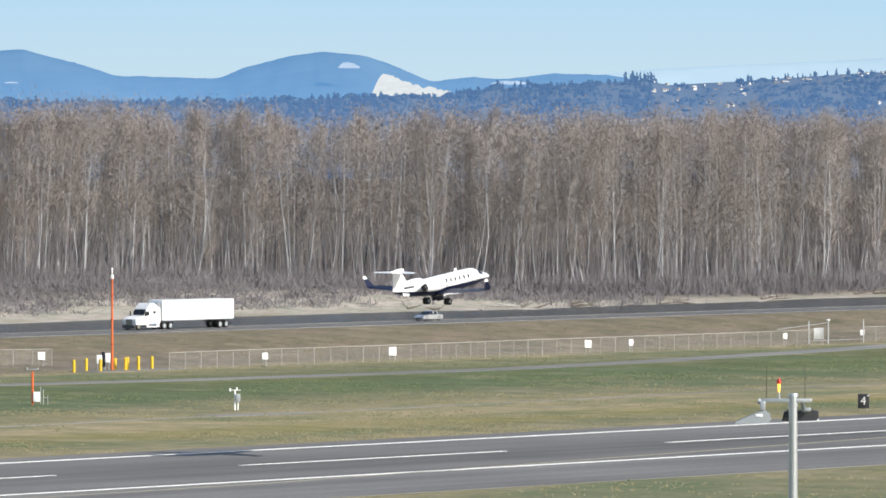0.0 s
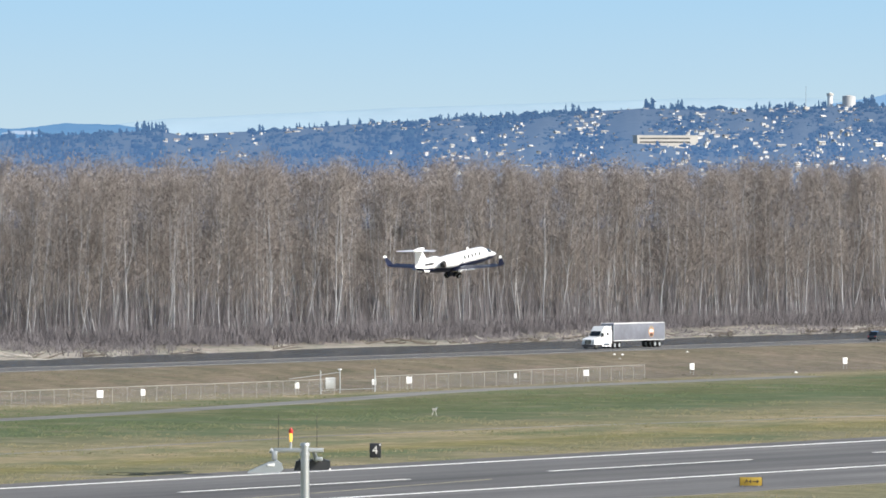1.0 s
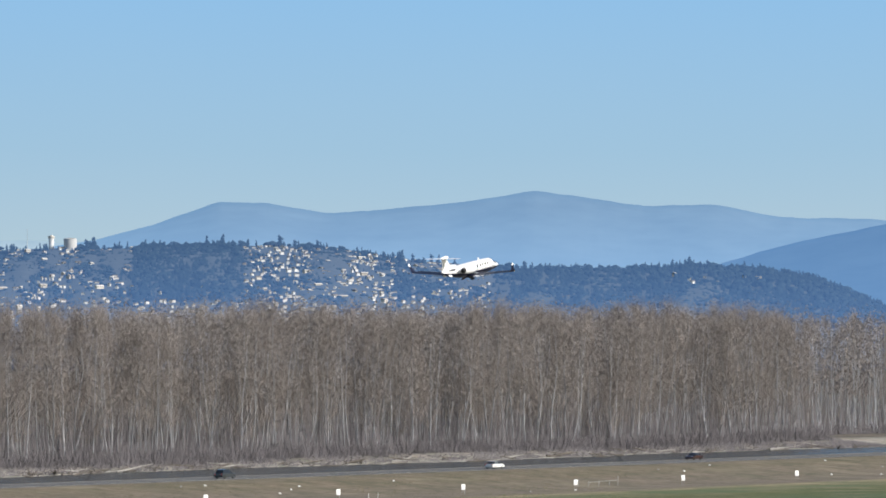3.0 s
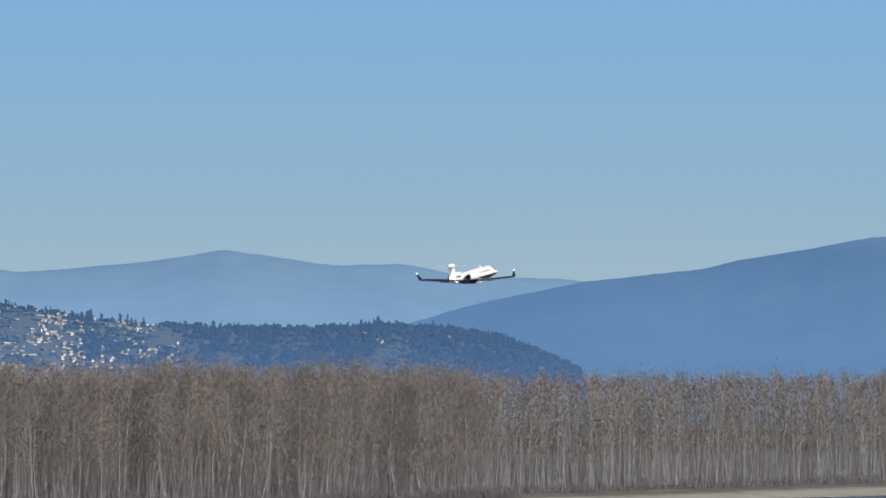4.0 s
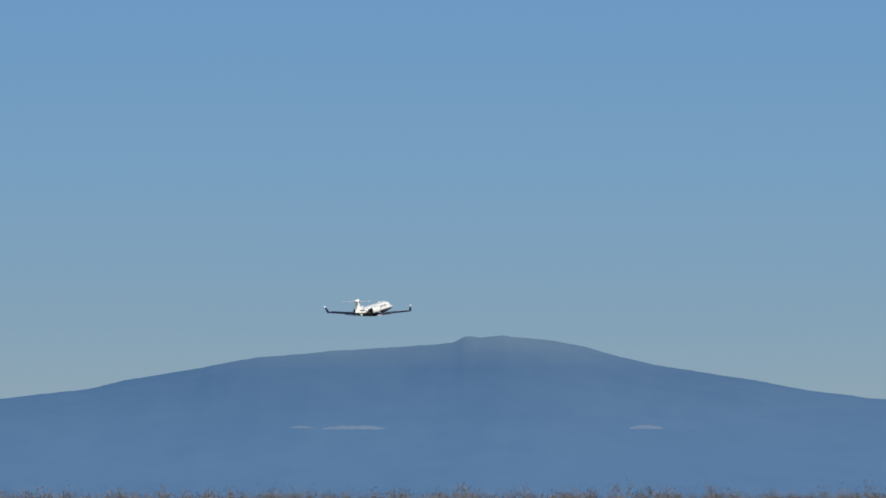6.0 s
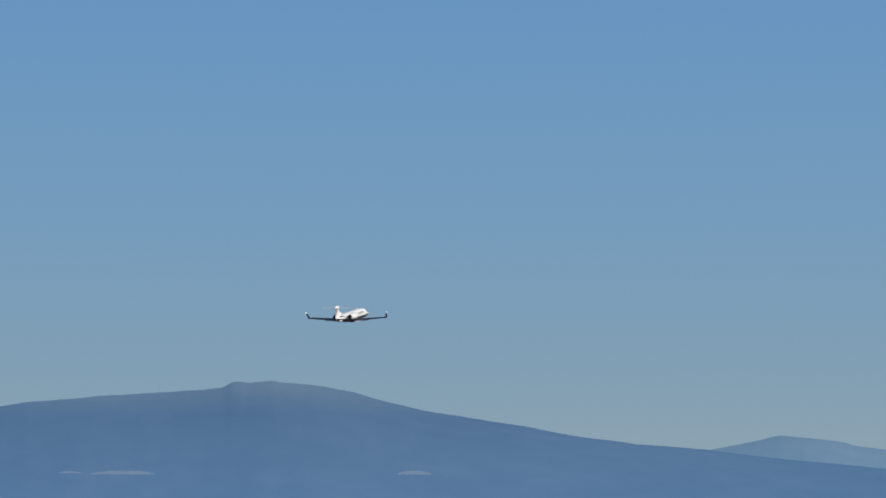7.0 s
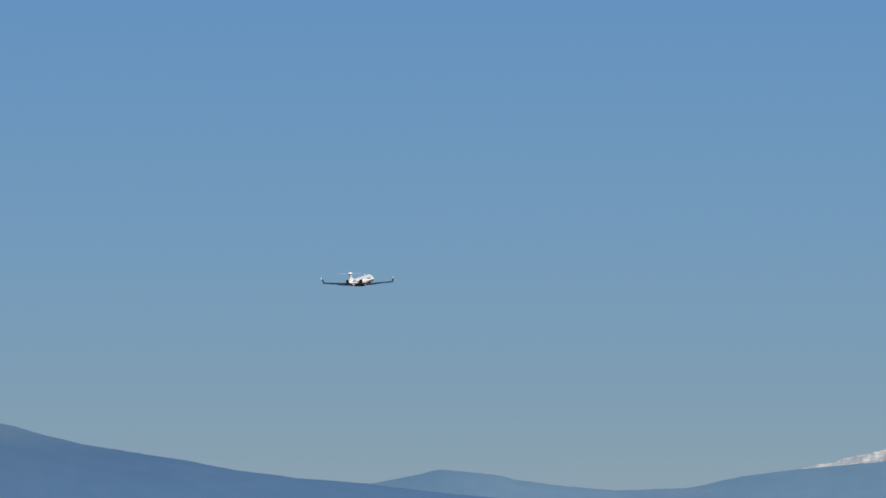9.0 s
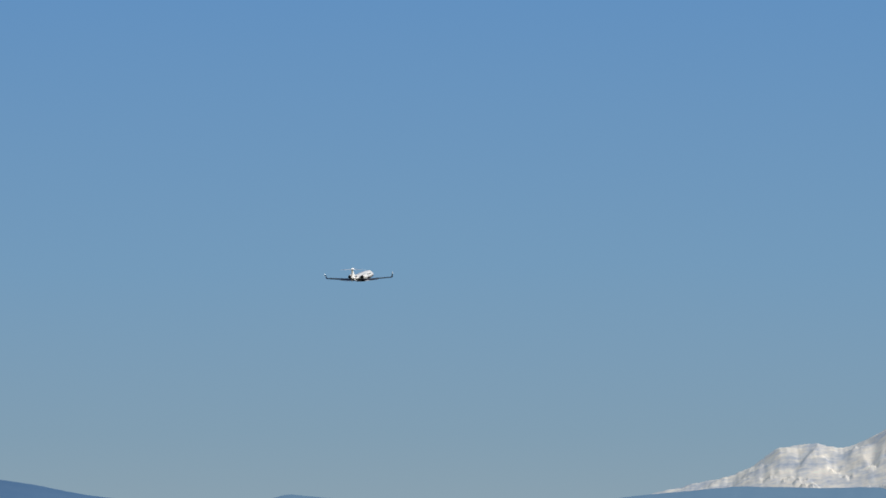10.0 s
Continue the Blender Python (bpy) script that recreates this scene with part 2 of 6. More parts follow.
MAT = dict(
    ground=ground_mat(), runway=tarmac_mat("runway asphalt", (0.158, 0.154, 0.149), 0.76), road=tarmac_mat("road asphalt", (0.098, 0.099, 0.102)),
    path=tarmac_mat("worn gravel asphalt", (0.19, 0.186, 0.178)), concrete=surface("pale concrete", (0.42, 0.41, 0.38), 0.9, 0, 0.2, 0.6, 8),
    water=water_mat(), sky=sky_mat(),
    line_white=surface("worn white road paint", (0.72, 0.72, 0.70), 0.8, 0, 0.16, 0.3, 4), line_yellow=surface("faded yellow paint", (0.26, 0.24, 0.17), 0.8, 0, 0.2, 0.3, 4),
    bark=surface("pale cottonwood bark", (0.33, 0.335, 0.355), 0.95, 0, 0.3, 0.25, 3.0, 0.02, (1, 1, 0.3), 0, 0.25),
    twig=surface("bare brown twigs", (0.276, 0.244, 0.226), 0.95, 0, 0.15, 0.07, 1.2, 0, (1, 1, 1), 0, 0.15),
    brush=surface("bare shrub stems", (0.138, 0.128, 0.136), 0.95, 0, 0.35, 0.08, 1.2),
    drift=surface("bleached driftwood", (0.29, 0.275, 0.255), 0.9, 0, 0.35, 0.6, 5, 0.03),
    drift_dark=surface("wet dark driftwood", (0.10, 0.085, 0.07), 0.9, 0, 0.35, 0.6, 5, 0.03),
    white=surface("gloss white paint", (0.88, 0.88, 0.875), 0.3, 0, 0.04, 0.4, 3, 0, (1, 1, 1), 0.4),
    navy=surface("gloss navy paint", (0.007, 0.011, 0.034), 0.42, 0.0, 0.15, 0.5, 4),
    chrome=surface("polished metal", (0.65, 0.66, 0.68), 0.18, 1.0, 0.08, 1.0),
    steel=surface("galvanised steel", (0.48, 0.50, 0.51), 0.45, 0.7, 0.14, 0.8, 10), grey=surface("grey painted metal", (0.36, 0.39, 0.41), 0.5, 0.2, 0.12, 1.0, 9),
    charcoal=surface("dark grey housing", (0.045, 0.047, 0.052), 0.5, 0.1, 0.2, 1.5, 12), rubber=surface("black rubber", (0.02, 0.02, 0.021), 0.85, 0, 0.25, 3),
    dark=surface("sooty dark metal", (0.03, 0.03, 0.032), 0.6, 0.4, 0.3, 3), glass=glass_dark(),
    orange=surface("orange enamel", (0.62, 0.13, 0.03), 0.45, 0, 0.12, 0.8, 6), yellow=surface("yellow enamel", (0.72, 0.46, 0.03), 0.45, 0, 0.12, 1.2, 8),
    sign_yellow=surface("faded yellow sign face", (0.40, 0.27, 0.035), 0.55, 0, 0.15, 1.2, 8), red=surface("red enamel", (0.5, 0.03, 0.02), 0.4, 0, 0.12, 1.2), silver=surface("silver car paint", (0.5, 0.51, 0.53), 0.28, 0.5, 0.06, 0.6, 5, 0, (1, 1, 1), 0.8),
    car_dark=surface("dark grey car paint", (0.05, 0.06, 0.075), 0.25, 0.4, 0.1, 0.6, 5, 0, (1, 1, 1), 0.8), car_red=surface("dark red car paint", (0.045, 0.012, 0.014), 0.25, 0.3, 0.1, 0.6, 5, 0, (1, 1, 1), 0.8),
    car_white=surface("white car paint", (0.8, 0.8, 0.8), 0.25, 0, 0.04, 0.6, 5, 0, (1, 1, 1), 0.8),
    mural=surface("dark printed trailer side", (0.17, 0.18, 0.215), 0.45, 0, 0.3, 0.5, 3), mural_tan=surface("tan print", (0.45, 0.28, 0.17), 0.5, 0, 0.3, 1.2, 6),
    mural_dark=surface("dark brown print", (0.09, 0.05, 0.035), 0.5, 0, 0.3, 1.2, 6),
    sign_black=surface("black sign face", (0.025, 0.027, 0.032), 0.5, 0, 0.2, 1), wall_pale=surface("pale plaster", (0.64, 0.64, 0.63), 0.8, 0, 0.1, 0.2, 2, 0, (1, 1, 1), 0, 0.2),
    wall_tan=surface("tan siding", (0.48, 0.46, 0.42), 0.8, 0, 0.12, 0.2, 2, 0, (1, 1, 1), 0, 0.25), roof=surface("grey shingle roof", (0.20, 0.20, 0.215), 0.9, 0, 0.2, 0.4, 3, 0, (1, 1, 1), 0, 0.3),
    roof_pale=surface("sunlit pale roof", (0.48, 0.47, 0.46), 0.8, 0, 0.15, 0.4, 3, 0, (1, 1, 1), 0, 0.3),
    # blue haze is painted into these: each second colour glows from the surface
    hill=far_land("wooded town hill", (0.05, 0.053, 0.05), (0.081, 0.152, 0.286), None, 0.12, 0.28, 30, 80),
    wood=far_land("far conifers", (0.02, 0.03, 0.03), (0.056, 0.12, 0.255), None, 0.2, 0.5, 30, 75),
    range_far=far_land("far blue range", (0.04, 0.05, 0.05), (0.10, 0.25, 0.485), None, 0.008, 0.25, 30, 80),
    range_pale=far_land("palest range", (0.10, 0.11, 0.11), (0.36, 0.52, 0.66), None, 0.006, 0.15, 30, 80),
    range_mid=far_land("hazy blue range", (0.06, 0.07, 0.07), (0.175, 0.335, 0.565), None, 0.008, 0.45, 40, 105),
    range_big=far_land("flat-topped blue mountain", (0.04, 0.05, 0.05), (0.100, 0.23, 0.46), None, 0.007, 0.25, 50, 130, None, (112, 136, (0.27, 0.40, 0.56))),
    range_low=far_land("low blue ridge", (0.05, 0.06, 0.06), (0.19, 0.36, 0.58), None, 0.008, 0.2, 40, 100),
    # snow made to glow warm white as if in full sun
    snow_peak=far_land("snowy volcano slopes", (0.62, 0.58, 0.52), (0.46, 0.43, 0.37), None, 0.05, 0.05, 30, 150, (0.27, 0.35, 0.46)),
    # far snow glows too; each bluer, dimmer copy has more haze painted in
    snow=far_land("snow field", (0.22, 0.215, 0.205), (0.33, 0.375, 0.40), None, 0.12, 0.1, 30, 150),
    snow_hazy=far_land("hazed snow on a far slope", (0.16, 0.16, 0.17), (0.22, 0.35, 0.51), None, 0.12, 0.1, 30, 150),
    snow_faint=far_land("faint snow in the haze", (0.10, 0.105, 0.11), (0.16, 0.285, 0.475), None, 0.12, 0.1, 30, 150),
)


def fence_mat():
    m, n, l, p = node_mat("chain link wire")
    p.inputs["Base Color"].default_value = (0.42, 0.42, 0.41, 1)
    p.inputs["Roughness"].default_value, p.inputs["Metallic"].default_value = 0.5, 0.5
    t = n.new("ShaderNodeBsdfTransparent")
    x = n.new("ShaderNodeMixShader")
    co = n.new("ShaderNodeTexCoord").outputs["Object"]
    v = noise_node(n, l, co, 0.4, 3)
    l.new(math_node(n, l, "ADD", math_node(n, l, "MULTIPLY", v, 0.10), 0.05), x.inputs[0])
    l.new(t.outputs[0], x.inputs[1])
    l.new(p.outputs[0], x.inputs[2])
    l.new(x.outputs[0], n["Material Output"].inputs["Surface"])
    return m


MAT["wire"] = fence_mat()
MAT["navy"].node_tree.nodes["Principled BSDF"].inputs["Specular IOR Level"].default_value = 0.25
MAT["fence_steel"] = surface("weathered fence steel", (0.36, 0.34, 0.31), 0.6, 0.2, 0.2, 0.5, 6)


def glowing(name, col, power):
    m, n, l, p = node_mat(name)
    p.inputs["Base Color"].default_value = (*col, 1)
    p.inputs["Emission Color"].default_value = (*col, 1)
    p.inputs["Emission Strength"].default_value = power
    return m


MAT["amber"] = glowing("lit amber lens", (1.0, 0.55, 0.08), 1.1)


def grass_mat():
    m, n, l, p = node_mat("grass tufts")
    co = n.new("ShaderNodeTexCoord").outputs["Object"]
    xyz = n.new("ShaderNodeSeparateXYZ")
    l.new(co, xyz.inputs[0])
    f = math_node(n, l, "DIVIDE", math_node(n, l, "SUBTRACT", xyz.outputs["Y"], 460.0), 220.0, True)
    f = math_node(n, l, "ADD", f, math_node(n, l, "MULTIPLY", math_node(n, l, "SUBTRACT", noise_node(n, l, co, 1.0, 4, (0.012, 0.05, 1)), 0.5), 0.22))
    straw, dull, green, brown = (0.20, 0.175, 0.11), (0.135, 0.135, 0.08), (0.072, 0.105, 0.052), (0.13, 0.113, 0.09)
    col = ramp(n, l, f, [(0.0, straw), (0.22, dull), (0.34, straw), (0.46, green), (0.64, green), (0.72, dull), (0.82, brown), (1.0, brown)])
    rnd = n.new("ShaderNodeNewGeometry").outputs["Random Per Island"]
    col = mixc(n, l, 0.3, col, ramp(n, l, rnd, [(0.0, (0.06, 0.088, 0.045)), (0.5, dull), (1.0, (0.21, 0.185, 0.125))]))
    l.new(col, p.inputs["Base Color"])
    p.inputs["Roughness"].default_value = 0.9
    p.inputs["Specular IOR Level"].default_value = 0.1
    return m


MAT["grass"] = grass_mat()


# ---- mesh tools ----
class Geo:
    """Gathers corners and faces for one mesh."""

    def __init__(self):
        self.v, self.f = [], []

    def add(self, verts, faces):
        k = len(self.v)
        self.v.extend(tuple(p) for p in verts)
        self.f.extend(tuple(i + k for i in f) for f in faces)
        return self

    def box(self, c, s, bevel=0.0, m=None):
        b = bmesh.new()
        bmesh.ops.create_cube(b, size=1.0)
        for v in b.verts:
            v.co = Vector((v.co.x * s[0], v.co.y * s[1], v.co.z * s[2]))
        if bevel:
            bmesh.ops.bevel(b, geom=b.edges[:], offset=bevel, segments=2, affect="EDGES", profile=0.5)
        b.verts.index_update()
        mm = m or Matrix()
        self.add([mm @ (v.co + Vector(c)) for v in b.verts], [[v.index for v in f.verts] for f in b.faces])
        b.free()
        return self

    def tube(self, p0, p1, r0, r1=None, n=8, caps=True):
        p0, p1 = Vector(p0), Vector(p1)
        r1 = r0 if r1 is None else r1
        d = (p1 - p0).normalized()
        a = d.orthogonal().normalized()
        b = d.cross(a)
        vs = [p + (a * math.cos(2 * math.pi * i / n) + b * math.sin(2 * math.pi * i / n)) * r for p, r in ((p0, r0), (p1, r1)) for i in range(n)]
        fs = [(i, (i + 1) % n, n + (i + 1) % n, n + i) for i in range(n)]
        if caps:
            fs += [tuple(range(n))[::-1], tuple(range(n, 2 * n))]
        return self.add(vs, fs)

    def loft(self, rings, closed=True, caps=True):
        n = len(rings[0])
        vs = [p for r in rings for p in r]
        fs = []
        for k in range(len(rings) - 1):
            for i in range(n if closed else n - 1):
                j = (i + 1) % n
                fs.append((k * n + i, k * n + j, (k + 1) * n + j, (k + 1) * n + i))
        if caps:
            fs += [tuple(range(n))[::-1], tuple(range((len(rings) - 1) * n, len(rings) * n))]
        return self.add(vs, fs)

    def prism(self, profile, y0, y1, inset=0.0, zmid=0.0):
        """A side profile in x, z, swept across y; inset narrows it with height."""
        def row(y):
            return [(x, y * (1 - inset * max(0.0, z - zmid)), z) for x, z in profile]
        return self.loft([row(y0), row(y1)])

    def mesh(self, name, material, smooth=True):
        me = bpy.data.meshes.new(name)
        me.from_pydata(self.v, [], self.f)
        me.validate()
        b = bmesh.new()
        b.from_mesh(me)
        bmesh.ops.recalc_face_normals(b, faces=b.faces[:])
        b.to_mesh(me)
        b.free()
        me.materials.append(MAT[material])
        if smooth:
            me.shade_smooth()
            me.set_sharp_from_angle(angle=radians(38))
        return me


def part(name, geo, material, parent=None, label="", smooth=True):
    ob = new(name, geo.mesh(name, material, smooth))
    if parent is not None:
        ob.parent = parent
    if label:
        ob["label"] = label
    return ob


def thing(name, label, category, group="", kind=""):
    return tagged(new(name), label, category, group, kind)


def raw_mesh(name, verts, faces, material, smooth=False):
    """A big mesh straight from arrays; faces all have the same number of corners."""
    verts, faces = np.asarray(verts, dtype=np.float32), np.asarray(faces, dtype=np.int32)
    me = bpy.data.meshes.new(name)
    me.vertices.add(len(verts))
    me.vertices.foreach_set("co", verts.ravel())
    k = faces.shape[1]
    me.loops.add(faces.size)
    me.loops.foreach_set("vertex_index", faces.ravel())
    me.polygons.add(len(faces))
    me.polygons.foreach_set("loop_start", np.arange(0, faces.size, k, dtype=np.int32))
    me.update(calc_edges=True)
    me.materials.append(MAT[material])
    if smooth:
        me.shade_smooth()
    return me


def sm(a, b, x):
    t = np.clip((x - a) / (b - a), 0, 1)
    return t * t * (3 - 2 * t)


# ---- the land ----
WATER = -4.5


def shore(x):
    return 893.0 + 3.0 * np.sin(x / 37.0) + 1.6 * np.sin(x / 11.0)


def land_z(x, y):
    s = shore(x)
    top = -2.6 + 3.2 * (1 - sm(1040, 1170, x))
    z = 2.4 * sm(636, 674, y) - 8.6 * sm(692, 716, y)
    z = z + (1.9 * sm(s - 8, s + 8, y)) + (top + 4.3) * sm(s + 6, s + 46 - 22 * sm(1100, 1200, x) + 32 * sm(1796, 1815, x), y)
    return z


def build_ground():
    xs = np.unique(np.concatenate([np.linspace(-2500, 550, 24), np.linspace(560, 2000, 361), np.linspace(2010, 5000, 120)]))
    ys = np.unique(np.concatenate([np.linspace(-2500, 380, 16), np.linspace(390, 630, 40), np.linspace(634, 720, 44), np.linspace(730, 870, 8), np.linspace(874, 1010, 60), np.linspace(1020, 5000, 30)]))
    gx, gy = np.meshgrid(xs, ys, indexing="ij")
    v = np.stack([gx, gy, land_z(gx, gy)], -1).reshape(-1, 3)
    i, j = np.meshgrid(np.arange(len(xs) - 1), np.arange(len(ys) - 1), indexing="ij")
    k = (i * len(ys) + j).ravel()
    f = np.stack([k, k + len(ys), k + len(ys) + 1, k + 1], -1)
    tagged(new("ground", raw_mesh("ground", v, f, "ground", True)), "mown airfield grass in green and straw bands, with a sandy river bank", "ground", kind="structure")
    tagged(new("water", raw_mesh("water", [(-2500, 700, WATER), (5000, 700, WATER), (5000, 965, WATER), (-2500, 965, WATER)], [(0, 1, 2, 3)], "water")),
           "calm dark grey river channel with slight ripples", "river", kind="structure")


def build_grass():
    """Rough tufts over the field and the levee slope."""
    nr = np.random.RandomState(31)
    many = 80000
    y = np.concatenate([nr.uniform(466, 672, many - 6000), nr.uniform(352, 394, 6000)])
    x = y / np.tan(np.radians(nr.uniform(28.5, 43.8, many)))
    keep = np.array([noise.noise((a * .06, b * .035, 2.0)) + .5 * noise.noise((a * .2, b * .1, 6.0)) for a, b in zip(x, y)]) > nr.uniform(-.2, .45, many)
    track_x = np.array([600, 631, 660, 695, 716, 745, 768, 792, 815, 834, 855, 890, 940.0])
    track_y = np.array([606, 598.5, 593, 589.5, 589.2, 592.5, 597, 601.5, 607, 612.5, 615.5, 616.5, 616])
    keep &= (np.abs(y - np.interp(x, track_x, track_y)) > 4.5) | (x > 945)
    x, y = x[keep], y[keep]
    k = len(x)
    foot = np.stack([x, y, land_z(x, y) - .02], -1)
    tall = nr.uniform(.06, .20, (k, 1)) * np.where(nr.rand(k, 1) < .05, 1.8, 1.0)
    tris = []
    for _ in range(3):
        p = foot + nr.normal(0, 1, (k, 3)) * np.array([.22, .3, 0])
        half = np.stack([nr.uniform(.05, .20, k), nr.normal(0, .05, k), np.zeros(k)], -1)
        tip = p + np.stack([nr.normal(0, .12, k), nr.normal(0, .12, k), np.ones(k)], -1) * tall * nr.uniform(.6, 1.1, (k, 1))
        tris.append(np.stack([p - half, p + half, tip], 1))
    v = np.concatenate(tris).reshape(-1, 3)
    tagged(new("grass_tufts", raw_mesh("grass_tufts", v, np.arange(len(v)).reshape(-1, 3), "grass")), "rough tufts of green and straw-coloured winter grass", "grass", kind="stuff")


def strip(name, pts, width, z, thick, material):
    """A flat strip with thickness along a line of x, y."""
    g = Geo()
    rings = []
    for k, (x, y) in enumerate(pts):
        a, b = Vector(pts[max(0, k - 1)]), Vector(pts[min(len(pts) - 1, k + 1)])
        nrm = (b - a).normalized().orthogonal() * width / 2
        rings.append([(x + nrm.x, y + nrm.y, z), (x - nrm.x, y - nrm.y, z), (x - nrm.x, y - nrm.y, z - thick), (x + nrm.x, y + nrm.y, z - thick)])
    return part(name, g.loft(rings), material, smooth=False)


def build_tarmac():
    rw = strip("runway", [(-1500, 430), (3500, 430)], 70, 0.06, 0.5, "runway")
    tagged(rw, "grey grooved asphalt runway with darker worn middle", "runway", kind="structure")
    for y, w in ((458.5, 0.9), (418.6, 0.9)):
        part("edge_line", Geo().box((1000, y, 0.072), (5000, w, 0.024)), "line_white", rw, "solid white runway edge line")
    for k in range(-16, 30):
        part("centre_dash", Geo().box((513.3 + 62.9 * k, 438.9, 0.072), (38.0, 0.62, 0.024)), "line_white", rw, "white dashed centre line")
    strip("lead_line", [(400, 412), (470, 415), (540, 424), (600, 432)], 0.3, 0.085, 0.03, "line_yellow").parent = rw
    rd = strip("road", [(-2500, 682), (5000, 682)], 13.5, 2.47, 0.4, "road")
    tagged(rd, "two-lane dark asphalt road along the river levee", "road", kind="structure")
    for y in (676.2, 687.8):
        part("edge_line", Geo().box((1200, y, 2.476), (6000, 0.16, 0.02)), "concrete", rd, "white road edge line")
    part("centre_line", Geo().box((1200, 682, 2.476), (6000, 0.2, 0.02)), "line_yellow", rd, "yellow centre line")
    p = strip("service_road", [(600, 606), (631, 598.5), (660, 593), (695, 589.5), (716, 589.2), (745, 592.5), (768, 597), (792, 601.5), (815, 607), (834, 612.5), (855, 615.5), (890, 616.5), (940, 616)], 6.0, 0.03, 0.3, "path")
    tagged(p, "narrow worn grey perimeter track in the grass", "track", kind="structure")
    p = strip("footpath", [(430, 512), (543, 515), (579, 517), (600, 515.6), (638, 516.8), (690, 521), (726, 519), (763, 511.5), (792, 507), (1000, 501), (2000, 495)], 1.1, 0.03, 0.2, "path")
    tagged(p, "thin pale gravel line in the grass", "path", kind="structure")
    p = strip("concrete_pad", [(577, 517.5), (590, 514.5)], 5.0, 0.04, 0.3, "path")
    tagged(p, "small grey gravel pad beside the instrument", "pad", kind="structure")
    p = strip("equipment_pad", [(671, 622.5), (689, 622.5)], 5.0, 0.05, 0.3, "path")
    tagged(p, "pale concrete pad under the mast", "pad", kind="structure")


# ---- the distance ----
def ridge(name, knots, radius, depth, rough, material, label, seed, az0, az1, n=500, fore=14, foot=12.0, spurs=(2.4, 1.6, 0.10), blur=0.22):
    """A far ridge: its height follows the bearing, its near side falls to the plain with spurs and gullies."""
    az = np.linspace(az0, az1, n)
    k = np.array(sorted(knots))
    el = np.interp(az, k[:, 0], k[:, 1])
    ker = np.hanning(max(3, int(n / (az1 - az0) * blur)))
    el = np.convolve(np.pad(el, len(ker), mode="edge"), ker / ker.sum(), "same")[len(ker):-len(ker)]
    wide = np.hanning(max(3, int(n / (az1 - az0) * 1.1)))
    soft_el = np.convolve(np.pad(el, len(wide), mode="edge"), wide / wide.sum(), "same")[len(wide):-len(wide)]
    rng = np.random.RandomState(seed)
    jit = np.zeros(n)
    for o in range(1, 7):
        ph = rng.uniform(0, 99)
        jit += np.array([noise.noise((a * 1.6 * 2 ** o + ph, ph, o)) for a in az]) / 1.55 ** o
    rows = []
    for j in range(fore):
        s = j / (fore - 1)
        r = radius - depth * (1 - s)
        drop = (1 - s) ** 1.25
        spur = np.array([noise.fractal((a * spurs[0] + s * 0.7, s * spurs[1], seed), 1.0, 2.0, 4) for a in az])
        top = 31.0 + radius * np.tan(np.radians(soft_el + (el - soft_el) * s ** 4 + rough * jit * s ** 7))
        z = foot + (top - foot) * (1 - drop) + (top - foot) * spurs[2] * spur * math.sin(math.pi * s) ** 0.8
        rr = r + 220 * spurs[2] * spur * math.sin(math.pi * s)
        rows.append(np.stack([rr * np.cos(np.radians(az)), rr * np.sin(np.radians(az)), z], -1))
    back = rows[-1].copy()
    back[:, :2] *= 1.01
    back[:, 2] = 0
    rows.append(back)
    v = np.concatenate(rows)
    i, j = np.meshgrid(np.arange(len(rows) - 1), np.arange(n - 1), indexing="ij")
    q = (i * n + j).ravel()
    f = np.stack([q, q + 1, q + n + 1, q + n], -1)
    ob = new(name, raw_mesh(name, v, f, material, True))
    return tagged(ob, label, "mountain range", kind="structure")


HILL = [(45, .20), (41.5, .20), (40.6, .24), (40.0, .24), (39.64, .30), (38.9, .34), (38.36, .37), (38.2, .33), (37.5, .37), (36.78, .42), (35.9, .46), (35.2, .51), (34.45, .54),
        (33.7, .53), (33.07, .56), (32.6, .555), (32.0, .575), (31.5, .58), (30.94, .57), (30.35, .49), (29.95, .43), (29.33, .40), (28.6, .385), (28.07, .42), (27.46, .39), (27.0, .31), (26.74, .20), (26.39, .06), (26.0, -0.1)]


